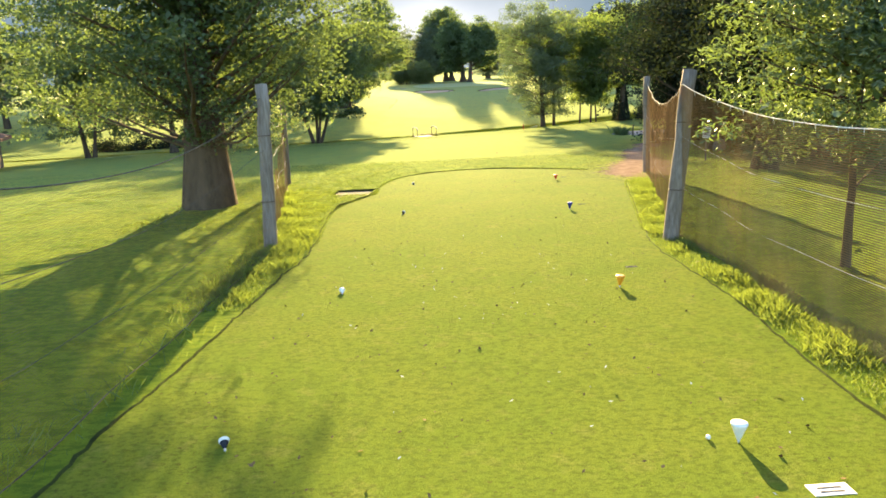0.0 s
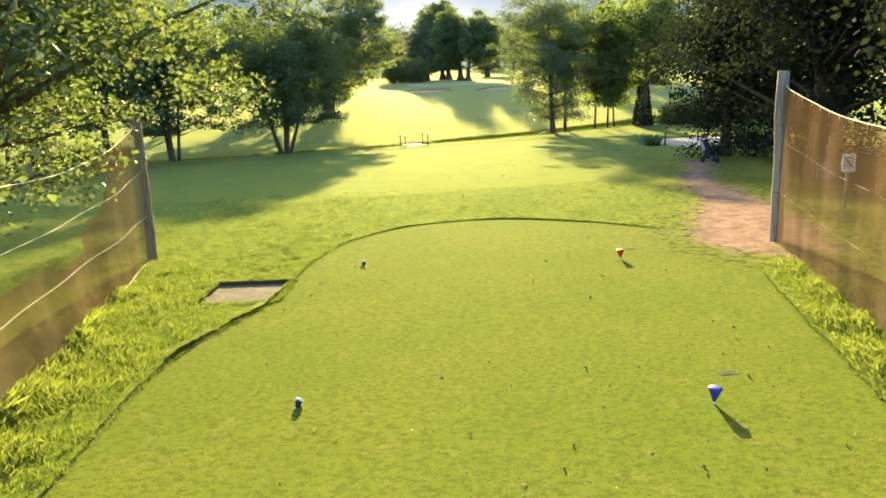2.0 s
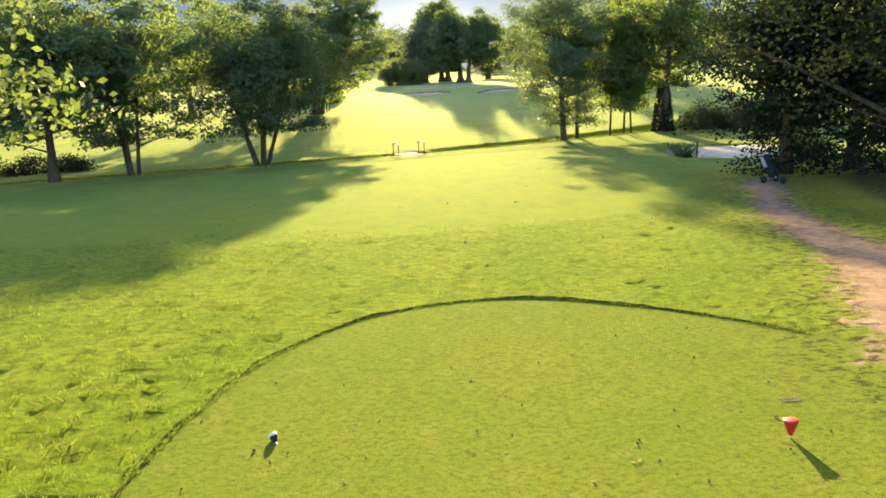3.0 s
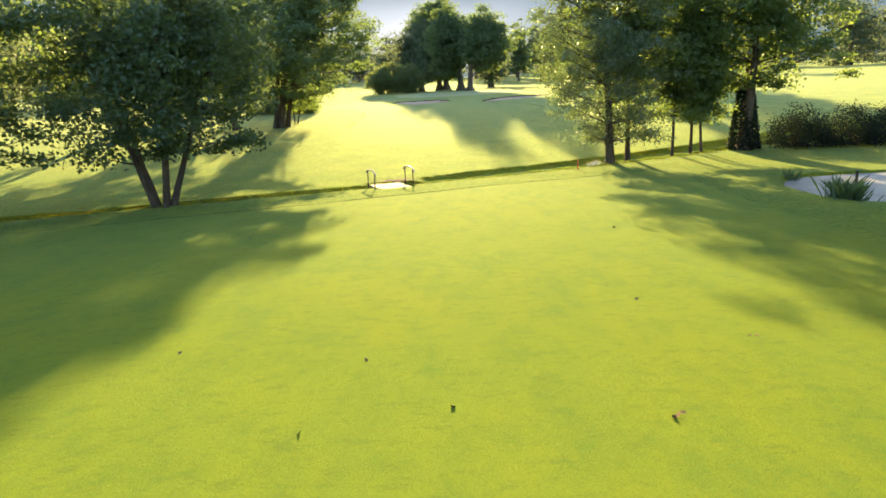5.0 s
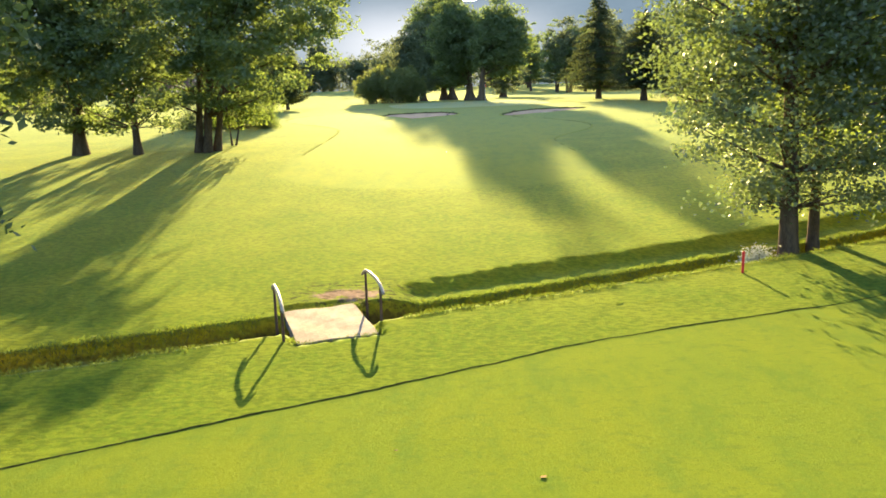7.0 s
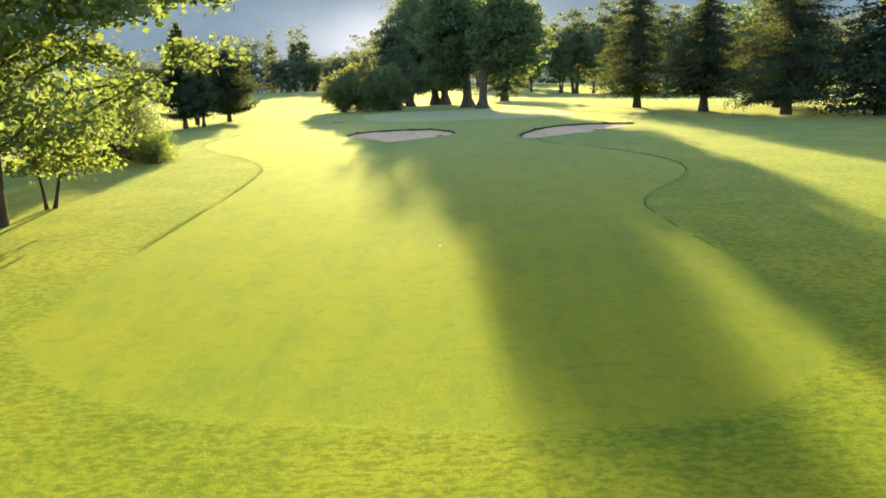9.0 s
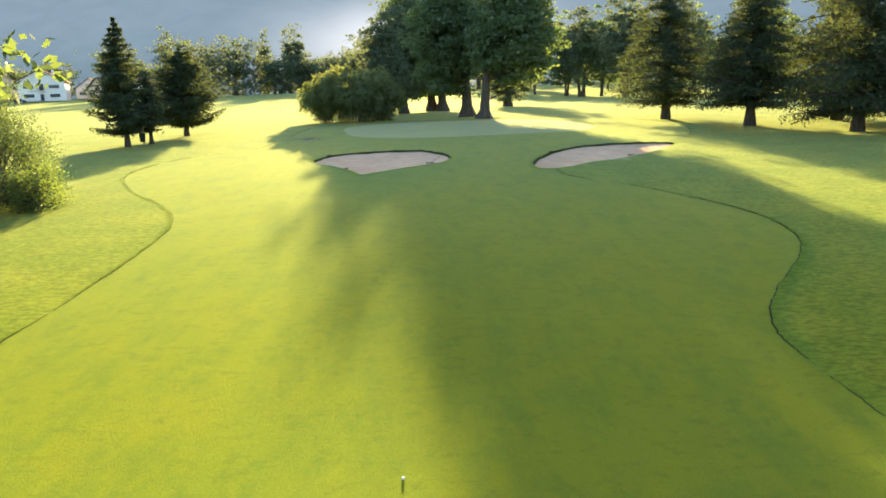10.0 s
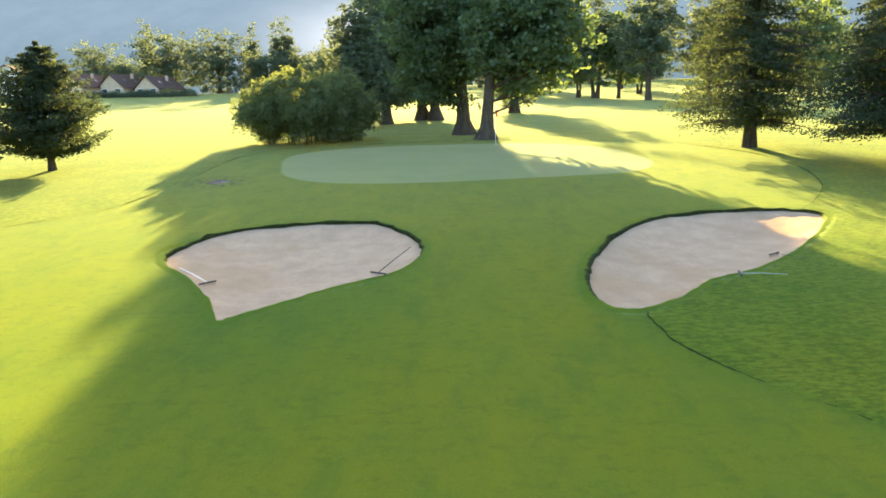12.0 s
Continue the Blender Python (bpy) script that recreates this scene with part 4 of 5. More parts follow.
    for k, (x, y) in enumerate([(-74, 354), (-48, 360), (-36, 352), (-24, 362), (-12, 356), (2, 364), (18, 358), (34, 366), (52, 358), (72, 350), (92, 345), (115, 340), (140, 330), (-122, 392), (-108, 388), (-136, 398),
                                (-150, 372), (-172, 380), (165, 320), (-195, 372), (-220, 380), (-250, 370), (85, 300), (105, 280), (120, 250), (130, 220)]):
        src = c if k % 3 == 0 else d
        copy_thing(src, pose(x, y, ground_at(x, y) - 0.05, 0, 0, rng.uniform(0, 360)))
    for x, y in [(-53, 368), (-70, 385), (-57.5, 372)]:
        copy_thing(p, pose(x, y, ground_at(x, y) - 0.05, 0, 0, rng.uniform(0, 360)))
    # woods that close the sides of the valley
    for k, (x, y) in enumerate([(-52, 70), (-56, 92), (-50, 112), (-58, 132), (-62, 158), (-46, 54), (-72, 185), (-85, 215), (-116, 250), (44, 70), (40, 52)]):
        src = b if k % 2 else d
        copy_thing(src, pose(x, y, ground_at(x, y) - 0.05, 0, 0, rng.uniform(0, 360)))


build_trees()

# ---- mown edges ----


def mown_edge(poly, label, rise, shows, deep=0.0):
    """The low step where the longer grass begins round a mown area, facing inwards."""
    step = np.linalg.norm(np.roll(poly, -1, 0) - poly, axis=1)
    dense = np.concatenate([poly[i] + (poly[(i + 1) % len(poly)] - poly[i]) * np.arange(0, 1, 1 / max(1, math.ceil(step[i] / 0.14)))[:, None] for i in range(len(poly))])
    d = np.roll(dense, -1, 0) - np.roll(dense, 1, 0)
    d /= np.linalg.norm(d, axis=1, keepdims=True) + 1e-9
    out = np.stack([d[:, 1], -d[:, 0]], 1)
    if ((dense - dense.mean(0)) * out).sum() < 0:
        out = -out
    n = len(dense)
    rng = np.random.default_rng(n)
    rough = np.convolve(rng.normal(size=n + 4), np.ones(5) / 5, "valid") * 0.030 + rng.normal(size=n) * 0.007
    fade = ease(dense[:, 1], *shows)
    rise = rise + deep * np.exp(-((dense[:, 0] + 1.75) ** 2 + (dense[:, 1] - 20.2) ** 2) / 3.0)
    fade = fade * ease(-inside_by(DIRT, dense[:, 0], dense[:, 1]), 0.3, 1.1)
    breaks = np.convolve(rng.normal(size=n + 14), np.ones(15) / 15, "valid") * 1.1
    fade = fade * np.clip(0.85 + breaks, 0.5, 1.1)
    rings = []
    for off, up in ((-0.03, -0.03), (0.0, 0.010), (0.012, rise), (0.035, rise + 0.004), (0.30, -0.02)):
        p = dense + out * (off + rough)[:, None]
        flat = dense - out * 0.25
        z = land(flat[:, 0], flat[:, 1]) if off < 0.2 else land(p[:, 0], p[:, 1])
        rings.append(np.column_stack([p, z + np.where(np.asarray(up) > 0.0, up * (1 + 12 * rough), up) * np.clip(fade, 0, 1) - 0.05 * (fade < 0.05)]))
    v = np.concatenate(rings)
    f = np.array([(r * n + j, r * n + (j + 1) % n, (r + 1) * n + (j + 1) % n, (r + 1) * n + j) for r in range(4) for j in range(n)])
    ob = tagged(part("mown_edge", (v, f), M_GROUND, smooth=False), label, "grass edge", kind="structure")
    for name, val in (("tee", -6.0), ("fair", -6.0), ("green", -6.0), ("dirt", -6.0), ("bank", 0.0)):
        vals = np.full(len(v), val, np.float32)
        # shadow of the step, painted dark on its inner rings
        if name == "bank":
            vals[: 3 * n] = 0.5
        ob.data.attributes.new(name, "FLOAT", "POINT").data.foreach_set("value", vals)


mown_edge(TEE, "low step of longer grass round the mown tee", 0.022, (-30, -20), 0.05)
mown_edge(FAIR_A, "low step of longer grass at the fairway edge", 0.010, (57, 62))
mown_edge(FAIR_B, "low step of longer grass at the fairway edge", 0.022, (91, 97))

# ---- net fences beside the tee ----


def net_panel(a, b, ha, hb, sag, seed):
    """A hung net between two posts: verts, quads and the cloth's own metres."""
    n, m = 44, 16
    rng = np.random.default_rng(seed)
    ph = rng.uniform(0, 6.28, 4)
    s, t = np.meshgrid(np.linspace(0, 1, n), np.linspace(0, 1, m), indexing="ij")
    a, b = np.array(a, float), np.array(b, float)
    x, y = a[0] + (b[0] - a[0]) * s, a[1] + (b[1] - a[1]) * s
    g = land(x.ravel(), y.ravel()).reshape(s.shape) + 0.04
    top = ha + (hb - ha) * s - sag * 4 * s * (1 - s)
    d = (b - a)[:2] / np.linalg.norm((b - a)[:2])
    long = np.linalg.norm((b - a)[:2])
    belly = 0.10 * np.sin(np.pi * t) * np.sin(np.pi * s) * (1 + 0.6 * np.sin(9 * s + ph[0])) + 0.03 * np.sin(26 * s + ph[1]) * (1 - 0.5 * t)
    v = np.stack([x - d[1] * belly, y + d[0] * belly, g + (top - 0.04) * t], -1).reshape(-1, 3)
    i, j = np.meshgrid(np.arange(n - 1), np.arange(m - 1), indexing="ij")
    q = (i * m + j).ravel()
    f = np.stack([q, q + m, q + m + 1, q + 1], 1)
    uv = np.stack([s * long, t * top], -1).reshape(-1, 2)
    edge = v.reshape(n, m, 3)
    return v, f, uv, edge


def net_fence(label, posts, sags, seed, cloths, rope, torn=-1):
    """posts: rows of x, y, height, lean in x, lean in y, girth."""
    root = thing("net_fence", pose(posts[0][0], posts[0][1], 0), label, "fence", "net fences")
    home = Matrix.Translation((-posts[0][0], -posts[0][1], 0))
    rng = np.random.default_rng(seed)
    for x, y, h, lx, ly, g in posts:
        z = ground_at(x, y)
        k = np.linspace(0, 1, 9)
        line = np.stack([x + lx * k + rng.normal(size=9) * 0.008, y + ly * k + rng.normal(size=9) * 0.008, z - 0.25 + (h + 0.25) * k], 1)
        rad = g * (1.06 - 0.16 * k) * (1 + rng.normal(size=9) * 0.015)
        line, rad = np.vstack([line, line[-1] + [0, 0, 0.012]]), np.append(rad, 0.02)
        v, f = tube(line, rad, 14)
        post = part("post", (v + np.array(home.translation), f), M_POST, root, "weathered round timber post", True)
        for hh in (0.35, 0.72):
            c = line[0] + (line[8] - line[0]) * hh
            ring = [c + [math.cos(a) * g * 1.02, math.sin(a) * g * 1.02, 0] for a in np.linspace(0, 6.283, 13)]
            v, f = tube(np.array(ring) + np.array(home.translation), np.full(13, 0.008), 5)
            part("wire_tie", (v, f), M_IRON, post, smooth=True)
    for n, ((a, b), sag) in enumerate(zip(zip(posts, posts[1:]), sags)):
        v, f, uv, edge = net_panel((a[0] + 0.5 * a[3], a[1] + 0.5 * a[4]), (b[0] + 0.5 * b[3], b[1] + 0.5 * b[4]), a[2] - 0.25, b[2] - 0.25, sag, seed + n)
        i, j = np.divmod(np.arange(len(f)), 15)
        low = (j < 6 + 0.8 * np.sin(i * 0.4)) | (i > 31 + 3 * np.sin(j * 0.7)) if torn == n else np.ones(len(f), bool)
        for some, cloth in ((low, cloths[n]), (~low, M_NET_THIN)):
            if some.any():
                net = part("net", (v + np.array(home.translation), f[some]), cloth, root, "fine brown protective netting", True)
                lay = net.data.uv_layers.new(name="UVMap")
                lay.data.foreach_set("uv", uv[f[some].ravel()].astype(np.float32).ravel())
        for row, r, mat in ((15, 0.0075, rope[n]), (10, 0.0035, rope[n]), (5, 0.003, rope[n]), (0, 0.006, M_IRON)):
            line = edge[:, row] + np.array(home.translation) + [0.012, 0, 0]
            v2, f2 = tube(line, np.full(len(line), r), 5)
            part("rope", (v2, f2), mat, net, "thin rope threaded through netting", True)
        if sag < 0.6:
            for k in range(2, 42, 2):
                c = edge[k, 15] + np.array(home.translation)
                hook = np.array([c, c + [0.0, 0.0, -0.05], c + [0.02, 0.02, -0.09], c + [0.0, 0.0, -0.05]])
                part("hook", tube(hook, np.full(4, 0.006), 4), M_ROPE, net)
    return root


net_fence("brown protective netting on timber posts beside the tee", [(-2.28, 1.6, 3.1, 0, 0, 0.11), (-2.53, 13.55, 3.22, 0.12, 0.05, 0.13), (-4.75, 25.0, 3.0, 0.05, 0, 0.10)], [0.75, 0.62], 201, (M_NET_THIN, M_NET), (M_BARK_GREY, M_ROPE), 1)
net_fence("brown protective netting on leaning timber posts beside the tee", [(5.35, 1.8, 3.1, 0.1, 0, 0.12), (5.28, 13.0, 3.12, 0.42, 0.45, 0.145), (7.9, 24.4, 3.25, -0.05, 0, 0.12)], [0.55, 0.50], 202, (M_NET_MID, M_NET), (M_ROPE, M_ROPE))


def notice_board():
    x, y = 11.2, 28.0
    root = thing("notice_board", pose(x, y, ground_at(x, y), 0, 0, -18), "small white-framed notice board on a post in the grass", "sign")
    part("post", box(bmesh.new(), 0.06, 0.06, 1.25, (0, 0.05, -0.15), 0.01), M_POST, root)
    panel = part("panel", box(bmesh.new(), 0.24, 0.025, 0.36, (0, 0, 0.92), 0.004), M_GREYCLOTH, root, "pale notice panel")
    for w, h, px, pz in ((0.30, 0.035, 0, 0.885), (0.30, 0.035, 0, 1.28), (0.035, 0.36, -0.1325, 0.92), (0.035, 0.36, 0.1325, 0.92)):
        part("frame", box(bmesh.new(), w, 0.04, h, (px, 0, pz), 0.005), M_WHITE, panel)
    for w, z in ((0.16, 1.20), (0.18, 1.14), (0.14, 1.08), (0.17, 1.02)):
        part("print_bar", box(bmesh.new(), w, 0.004, 0.03, (0, -0.014, z)), M_BARK_GREY, panel)


notice_board()

# ---- tee furniture ----


def tee_marker(x, y, mat, colour, tilt=0.0, turn=0.0):
    root = thing("tee_marker", pose(x, y, ground_at(x, y) - 0.004, tilt, 0, turn), f"{colour} plastic funnel-shaped tee marker on mown tee", "tee marker", "tee markers")
    k = 0.66 if tilt > 30 else 1.0
    part("head", lathe([(r * k, z * k) for r, z in [(0.010, 0.030), (0.016, 0.035), (0.036, 0.085), (0.060, 0.150), (0.068, 0.168), (0.066, 0.178), (0.050, 0.184), (0.010, 0.187)]], 20), mat, root, smooth=True)
    # white rim stands in for the sun's glint on a fallen head
    if tilt > 30:
        part("cap", lathe([(r * k, z * k) for r, z in [(0.059, 0.140), (0.070, 0.166), (0.070, 0.182), (0.052, 0.190), (0.005, 0.193)]], 16), M_WHITE, root, "white rim for a painted sun glint", True)
    part("spike", lathe([(0.004, -0.06), (0.011, 0.0), (0.011, 0.034)], 10), M_STEEL, root, "steel ground spike", True)


# fallen markers: their shaded sides and glare are put into dark and white
for x, y, mat, colour, tilt, turn in [(3.42, 4.98, M_WHITE, "white", 0, 0), (3.58, 9.8, M_ORANGE, "orange-yellow", 4, 30), (4.05, 17.15, M_BLUE, "blue", 3, 70), (4.62, 23.45, M_RED, "red", 3, 200),
                                      (-0.82, 5.14, M_DARKCLOTH, "dark", 66, 200), (-0.55, 9.98, M_WHITE, "white", 66, 190), (-0.14, 17.38, M_DARKCLOTH, "dark blue", 62, 160), (-0.14, 23.7, M_DARKCLOTH, "dark red", 64, 210)]:
    tee_marker(x, y, mat, colour, tilt, turn)


def tee_plate(x, y, turn, mat, look_of):
    root = thing("distance_plate", pose(x, y, ground_at(x, y) - 0.03, 0, 0, turn), f"small flat {look_of} stone plate set in the tee", "plate", "distance plates")
    wide = 0.30 if mat is M_WHITE else 0.20
    part("slab", box(bmesh.new(), wide, wide * 0.5, 0.035, (0, 0, 0), 0.006), mat, root)
    for dy in (-0.030, 0.018):
        part("print_bar", box(bmesh.new(), wide * 0.6, 0.018, 0.002, (0, dy, 0.0355)), M_BARK_GREY, root)


for x, y, mat, look_of in [(3.78, 4.25, M_WHITE, "white"), (4.05, 11.0, M_SLAB, "dark grey"), (4.48, 17.9, M_SLAB, "dark grey"), (5.0, 24.25, M_SLAB, "dark grey")]:
    tee_plate(x, y, 4, mat, look_of)


def tee_slab():
    z = ground_at(-1.95, 22.05) + 0.15
    ob = part("pavement", box(bmesh.new(), 1.25, 1.25, 0.12, (-1.95, 22.07, z - 0.17), 0.012, 0.02), M_SLAB)
    tagged(ob, "square weathered concrete slab sunk in the grass beside the tee", "slab", kind="structure")
    bm = bmesh.new()
    box(bm, 1.42, 0.08, 0.11, (-1.95, 22.74, z - 0.105), 0.02)
    box(bm, 0.08, 1.30, 0.10, (-2.63, 22.07, z - 0.105), 0.02)
    part("turf_edge", bm, M_TURF, ob, "dark cut turf edge")


tee_slab()

# ---- footbridge over the stream ----


def footbridge():
    z = float(profile(71.0))
    root = thing("footbridge", pose(-1.55, 71.05, z - 0.062, 0, 0, 19.3), "short pale concrete footbridge with curved iron handrails over the stream", "bridge")
    bm = box(bmesh.new(), 1.66, 2.5, 0.20, (0, -0.02, -0.14), 0.02)
    bmesh.ops.subdivide_edges(bm, edges=[e for e in bm.edges if e.calc_length() > 1.0], cuts=6, use_grid_fill=True)
    for v in bm.verts:
        if v.co.z > 0.03:
            v.co.z += 0.012 * math.sin(v.co.x * 5.1 + v.co.y * 3.3)
        elif abs(v.co.x) > 0.7:
            v.co.x += 0.02 * math.sin(v.co.y * 7)
    part("deck", bm, M_CONCRETE, root, "worn pale concrete deck")
    for side in (-1, 1):
        x = 1.06 * side
        u = np.linspace(-1, 1, 15)
        mid = 0.15 if side > 0 else -0.35
        line = np.stack([np.full(15, x), mid + 1.02 * u, 0.96 - 0.20 * np.abs(u) ** 3.5], 1)
        part("handrail", tube(line, np.full(15, 0.034), 8), M_RAIL, root, "bowed handrail, pale all round for its sunlit top", True)
        for dy in (-0.72, 0.72):
            foot = np.array([[x, mid + dy, -0.35], [x, mid + dy, 0.3], [x + 0.01, mid + dy * 0.99, 0.92]])
            part("rail_post", tube(foot, [0.032, 0.030, 0.028], 8), M_IRON, root, "rusty iron post", True)


footbridge()


def stream_water():
    xs = np.linspace(-70, 70, 141)
    ym = stream_mid(xs)
    zs = profile(ym) - 0.86
    v = np.concatenate([np.stack([xs, ym - 0.8, zs], 1), np.stack([xs, ym + 0.8, zs], 1)])
    i = np.arange(140)
    tagged(part("water", (v, np.stack([i, i + 1, i + 142, i + 141], 1)), M_STREAM), "dark narrow stream water in the ditch", "water", kind="structure")
    n = len(POND)
    c = POND.mean(0)
    rings = [np.column_stack([c + (POND - c) * k, np.full(n, -1.86)]) for k in (1.06, 0.7, 0.35, 0.02)]
    v = np.concatenate(rings)
    f = np.array([(r * n + j, r * n + (j + 1) % n, (r + 1) * n + (j + 1) % n, (r + 1) * n + j) for r in range(3) for j in range(n)])
    tagged(part("pond_water", (v, f), M_POND, smooth=True), "pale silty pond surface", "pond", kind="structure")


stream_water()


def stake(name, x, y, h, r, mat, label, tilt=0):
    root = thing(name, pose(x, y, ground_at(x, y) - 0.1, tilt, 0, 0), label, "stake", "course stakes")
    part("shaft", lathe([(r * 0.6, 0), (r, 0.05), (r, h), (r * 0.8, h + 0.02)], 10), mat, root)
    part("cap", lathe([(r * 1.15, h - 0.09), (r * 1.15, h + 0.012), (r * 0.7, h + 0.03)], 10), mat, root)


stake("hazard_stake", 8.62, 74.1, 0.62, 0.035, M_RED, "red hazard stake on the stream bank")
stake("marker_stake", 12.4, 34.6, 0.55, 0.035, M_WHITE, "white boundary stake beside the dirt path")
stake("marker_stake", 16.7, 61.4, 1.5, 0.05, M_BARK, "dark wooden stake standing in the pond", 4)

# ---- sand bunkers ----


def bunker(poly, label):
    n, c = len(poly), poly.mean(0)
    rings = []
    for k, drop in ((1.0, 0.10), (0.93, 0.15), (0.8, 0.22), (0.6, 0.28), (0.35, 0.31), (0.12, 0.32), (0.005, 0.32)):
        p = c + (poly - c) * k
        far = ease(p[:, 1] - c[1], -1.0, 4.0)
        z = profile(p[:, 1]) - drop * (1 - 0.25 * far * (k > 0.7)) + 0.018 * ripple(p[:, 0] * 4, p[:, 1] * 4)
        rings.append(np.column_stack([p, z]))
    v = np.concatenate(rings)
    f = np.array([(r * n + j, r * n + (j + 1) % n, (r + 1) * n + (j + 1) % n, (r + 1) * n + j) for r in range(len(rings) - 1) for j in range(n)])
    ob = tagged(part("sand_bunker", (v, f), M_SAND, smooth=True), label, "bunker", kind="structure")
    d = np.roll(poly, -1, 0) - np.roll(poly, 1, 0)
    d /= np.linalg.norm(d, axis=1, keepdims=True)
    out = np.stack([d[:, 1], -d[:, 0]], 1)
    if ((poly - c) * out).sum() < 0:
        out = -out
    rng = np.random.default_rng(3)
    rough = rng.normal(size=n) * 0.02
    rings = []
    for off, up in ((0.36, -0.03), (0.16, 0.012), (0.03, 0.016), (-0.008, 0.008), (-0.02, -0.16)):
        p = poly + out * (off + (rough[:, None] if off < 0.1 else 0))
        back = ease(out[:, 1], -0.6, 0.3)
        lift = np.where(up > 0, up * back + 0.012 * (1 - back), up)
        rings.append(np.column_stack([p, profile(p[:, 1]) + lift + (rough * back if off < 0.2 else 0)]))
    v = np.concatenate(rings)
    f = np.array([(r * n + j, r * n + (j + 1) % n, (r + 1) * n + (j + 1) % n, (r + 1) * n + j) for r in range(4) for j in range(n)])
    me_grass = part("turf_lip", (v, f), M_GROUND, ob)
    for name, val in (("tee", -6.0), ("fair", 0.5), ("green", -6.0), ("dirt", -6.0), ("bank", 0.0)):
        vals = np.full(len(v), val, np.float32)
        # cut soil plus the shade on the far lip's face, both coloured in
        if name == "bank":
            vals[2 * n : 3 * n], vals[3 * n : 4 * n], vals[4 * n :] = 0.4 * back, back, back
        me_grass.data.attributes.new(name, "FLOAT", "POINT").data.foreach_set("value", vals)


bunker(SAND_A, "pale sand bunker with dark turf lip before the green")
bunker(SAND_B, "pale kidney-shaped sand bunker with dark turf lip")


def rake(x, y, z, turn, tilt, mat, look_of, long=1.5, thick=0.011):
    root = thing("bunker_rake", pose(x, y, z, 0, tilt, turn), f"bunker rake with long thin {look_of} handle lying at the sand", "rake", "bunker rakes")
    part("handle", tube(np.array([[0, 0, 0.05], [0.5 * long, 0, 0.06], [long, 0, 0.05]]), [thick, thick, 0.9 * thick], 7), mat, root, smooth=True)
    head = part("head", box(bmesh.new(), 0.035, 0.46, 0.028, (0, 0, 0.035), 0.006), M_BLACK, root, "dark rake head")
    for n in range(9):
        part("tine", lathe([(0.004, -0.045), (0.007, 0.04)], 6), M_BLACK, head).location = (0, -0.20 + 0.05 * n, 0)


rake(-3.25, 121.6, float(profile(121.6)) - 0.15, 135, -6, M_STEEL, "grey")
rake(0.95, 121.45, float(profile(121.45)) + 0.02, 59, -14, M_BLACK, "dark")
rake(9.35, 120.66, float(profile(120.66)) + 0.0, -13, 0, M_ROPE, "pale", 1.0, 0.006)
rake(10.84, 122.24, float(profile(122.24)) + 0.0, -53, 0, M_BARK_GREY, "brown", 1.0, 0.006)


def flag():
    x, y = 5.75, 148.6
    root = thing("flagstick", pose(x, y, ground_at(x, y)), "thin white flagstick with small red flag on the green", "flag")
    part("pole", lathe([(0.012, 0.0), (0.011, 1.2), (0.009, 2.15)], 8), M_WHITE, root)
    v = np.array([(0.01 + 0.13 * a, 0.05 * math.sin(7 * a), 2.12 - 0.16 * a - b * 0.34) for a in np.linspace(0, 1, 9) for b in (0, 1)])
    f = np.array([(2 * i, 2 * i + 1, 2 * i + 3, 2 * i + 2) for i in range(8)])
    part("flag_cloth", (v, f), M_RED, root, "red flag cloth", True)
    part("cup", lathe([(0.054, -0.1), (0.054, 0.006)], 14), M_WHITE, root)


flag()


def golf_trolley():
    root = thing("golf_trolley", pose(13.75, 44.3, ground_at(13.75, 44.3), 0, 0, 25), "dark golf bag with pale towel on a push trolley", "golf trolley")
    bag = part("bag", lathe([(0.10, 0.0), (0.135, 0.03), (0.14, 0.30), (0.13, 0.55), (0.15, 0.80), (0.16, 0.88), (0.13, 0.90)], 18), M_DARKCLOTH, root, "dark fabric golf bag", True)
    bag.matrix_local = pose(0, 0, 0.22, -28, 0, 0)
    part("pocket", box(bmesh.new(), 0.20, 0.10, 0.32, (0, -0.16, 0.16), 0.03), M_DARKCLOTH, bag)
    part("towel", box(bmesh.new(), 0.24, 0.03, 0.42, (-0.16, 0.0, 0.42), 0.012), M_GREYCLOTH, bag, "pale grey towel")
    for n in range(7):
        a = n * 0.9
        club = part("club", tube(np.array([[0.07 * math.cos(a), 0.07 * math.sin(a), 0.7], [0.09 * math.cos(a), 0.09 * math.sin(a), 1.02 + 0.03 * (n % 3)]]), [0.008, 0.008], 6), M_STEEL, bag)
        part("club_head", box(bmesh.new(), 0.09, 0.05, 0.055, (0.09 * math.cos(a) + 0.03, 0.09 * math.sin(a), 1.0 + 0.03 * (n % 3)), 0.018), M_BLACK, club)
    frame_line = np.array([[0, -0.15, 0.20], [0, 0.25, 0.62], [0, 0.55, 1.0], [0, 0.72, 1.02]])
    part("frame", tube(frame_line, [0.018] * 4, 8), M_STEEL, root, smooth=True)
    part("handle", tube(np.array([[-0.14, 0.72, 1.02], [0.14, 0.72, 1.02]]), [0.022, 0.022], 8), M_BLACK, root)
    for x, y in ((-0.33, 0.15), (0.33, 0.15), (0.0, -0.45)):
        wheel = part("wheel", lathe([(0.09, -0.02), (0.135, -0.028), (0.15, 0.0), (0.135, 0.028), (0.09, 0.02)], 22), M_BLACK, root, "black trolley wheel", True)
        wheel.matrix_local = pose(x, y, 0.15, 0, 90, 0)
        part("rim", lathe([(0.02, -0.026), (0.095, -0.022), (0.095, 0.022), (0.02, 0.026)], 16), M_DARKCLOTH, wheel, smooth=True)
    part("axle", tube(np.array([[-0.33, 0.15, 0.15], [0.33, 0.15, 0.15]]), [0.012, 0.012], 6), M_STEEL, root)


golf_trolley()


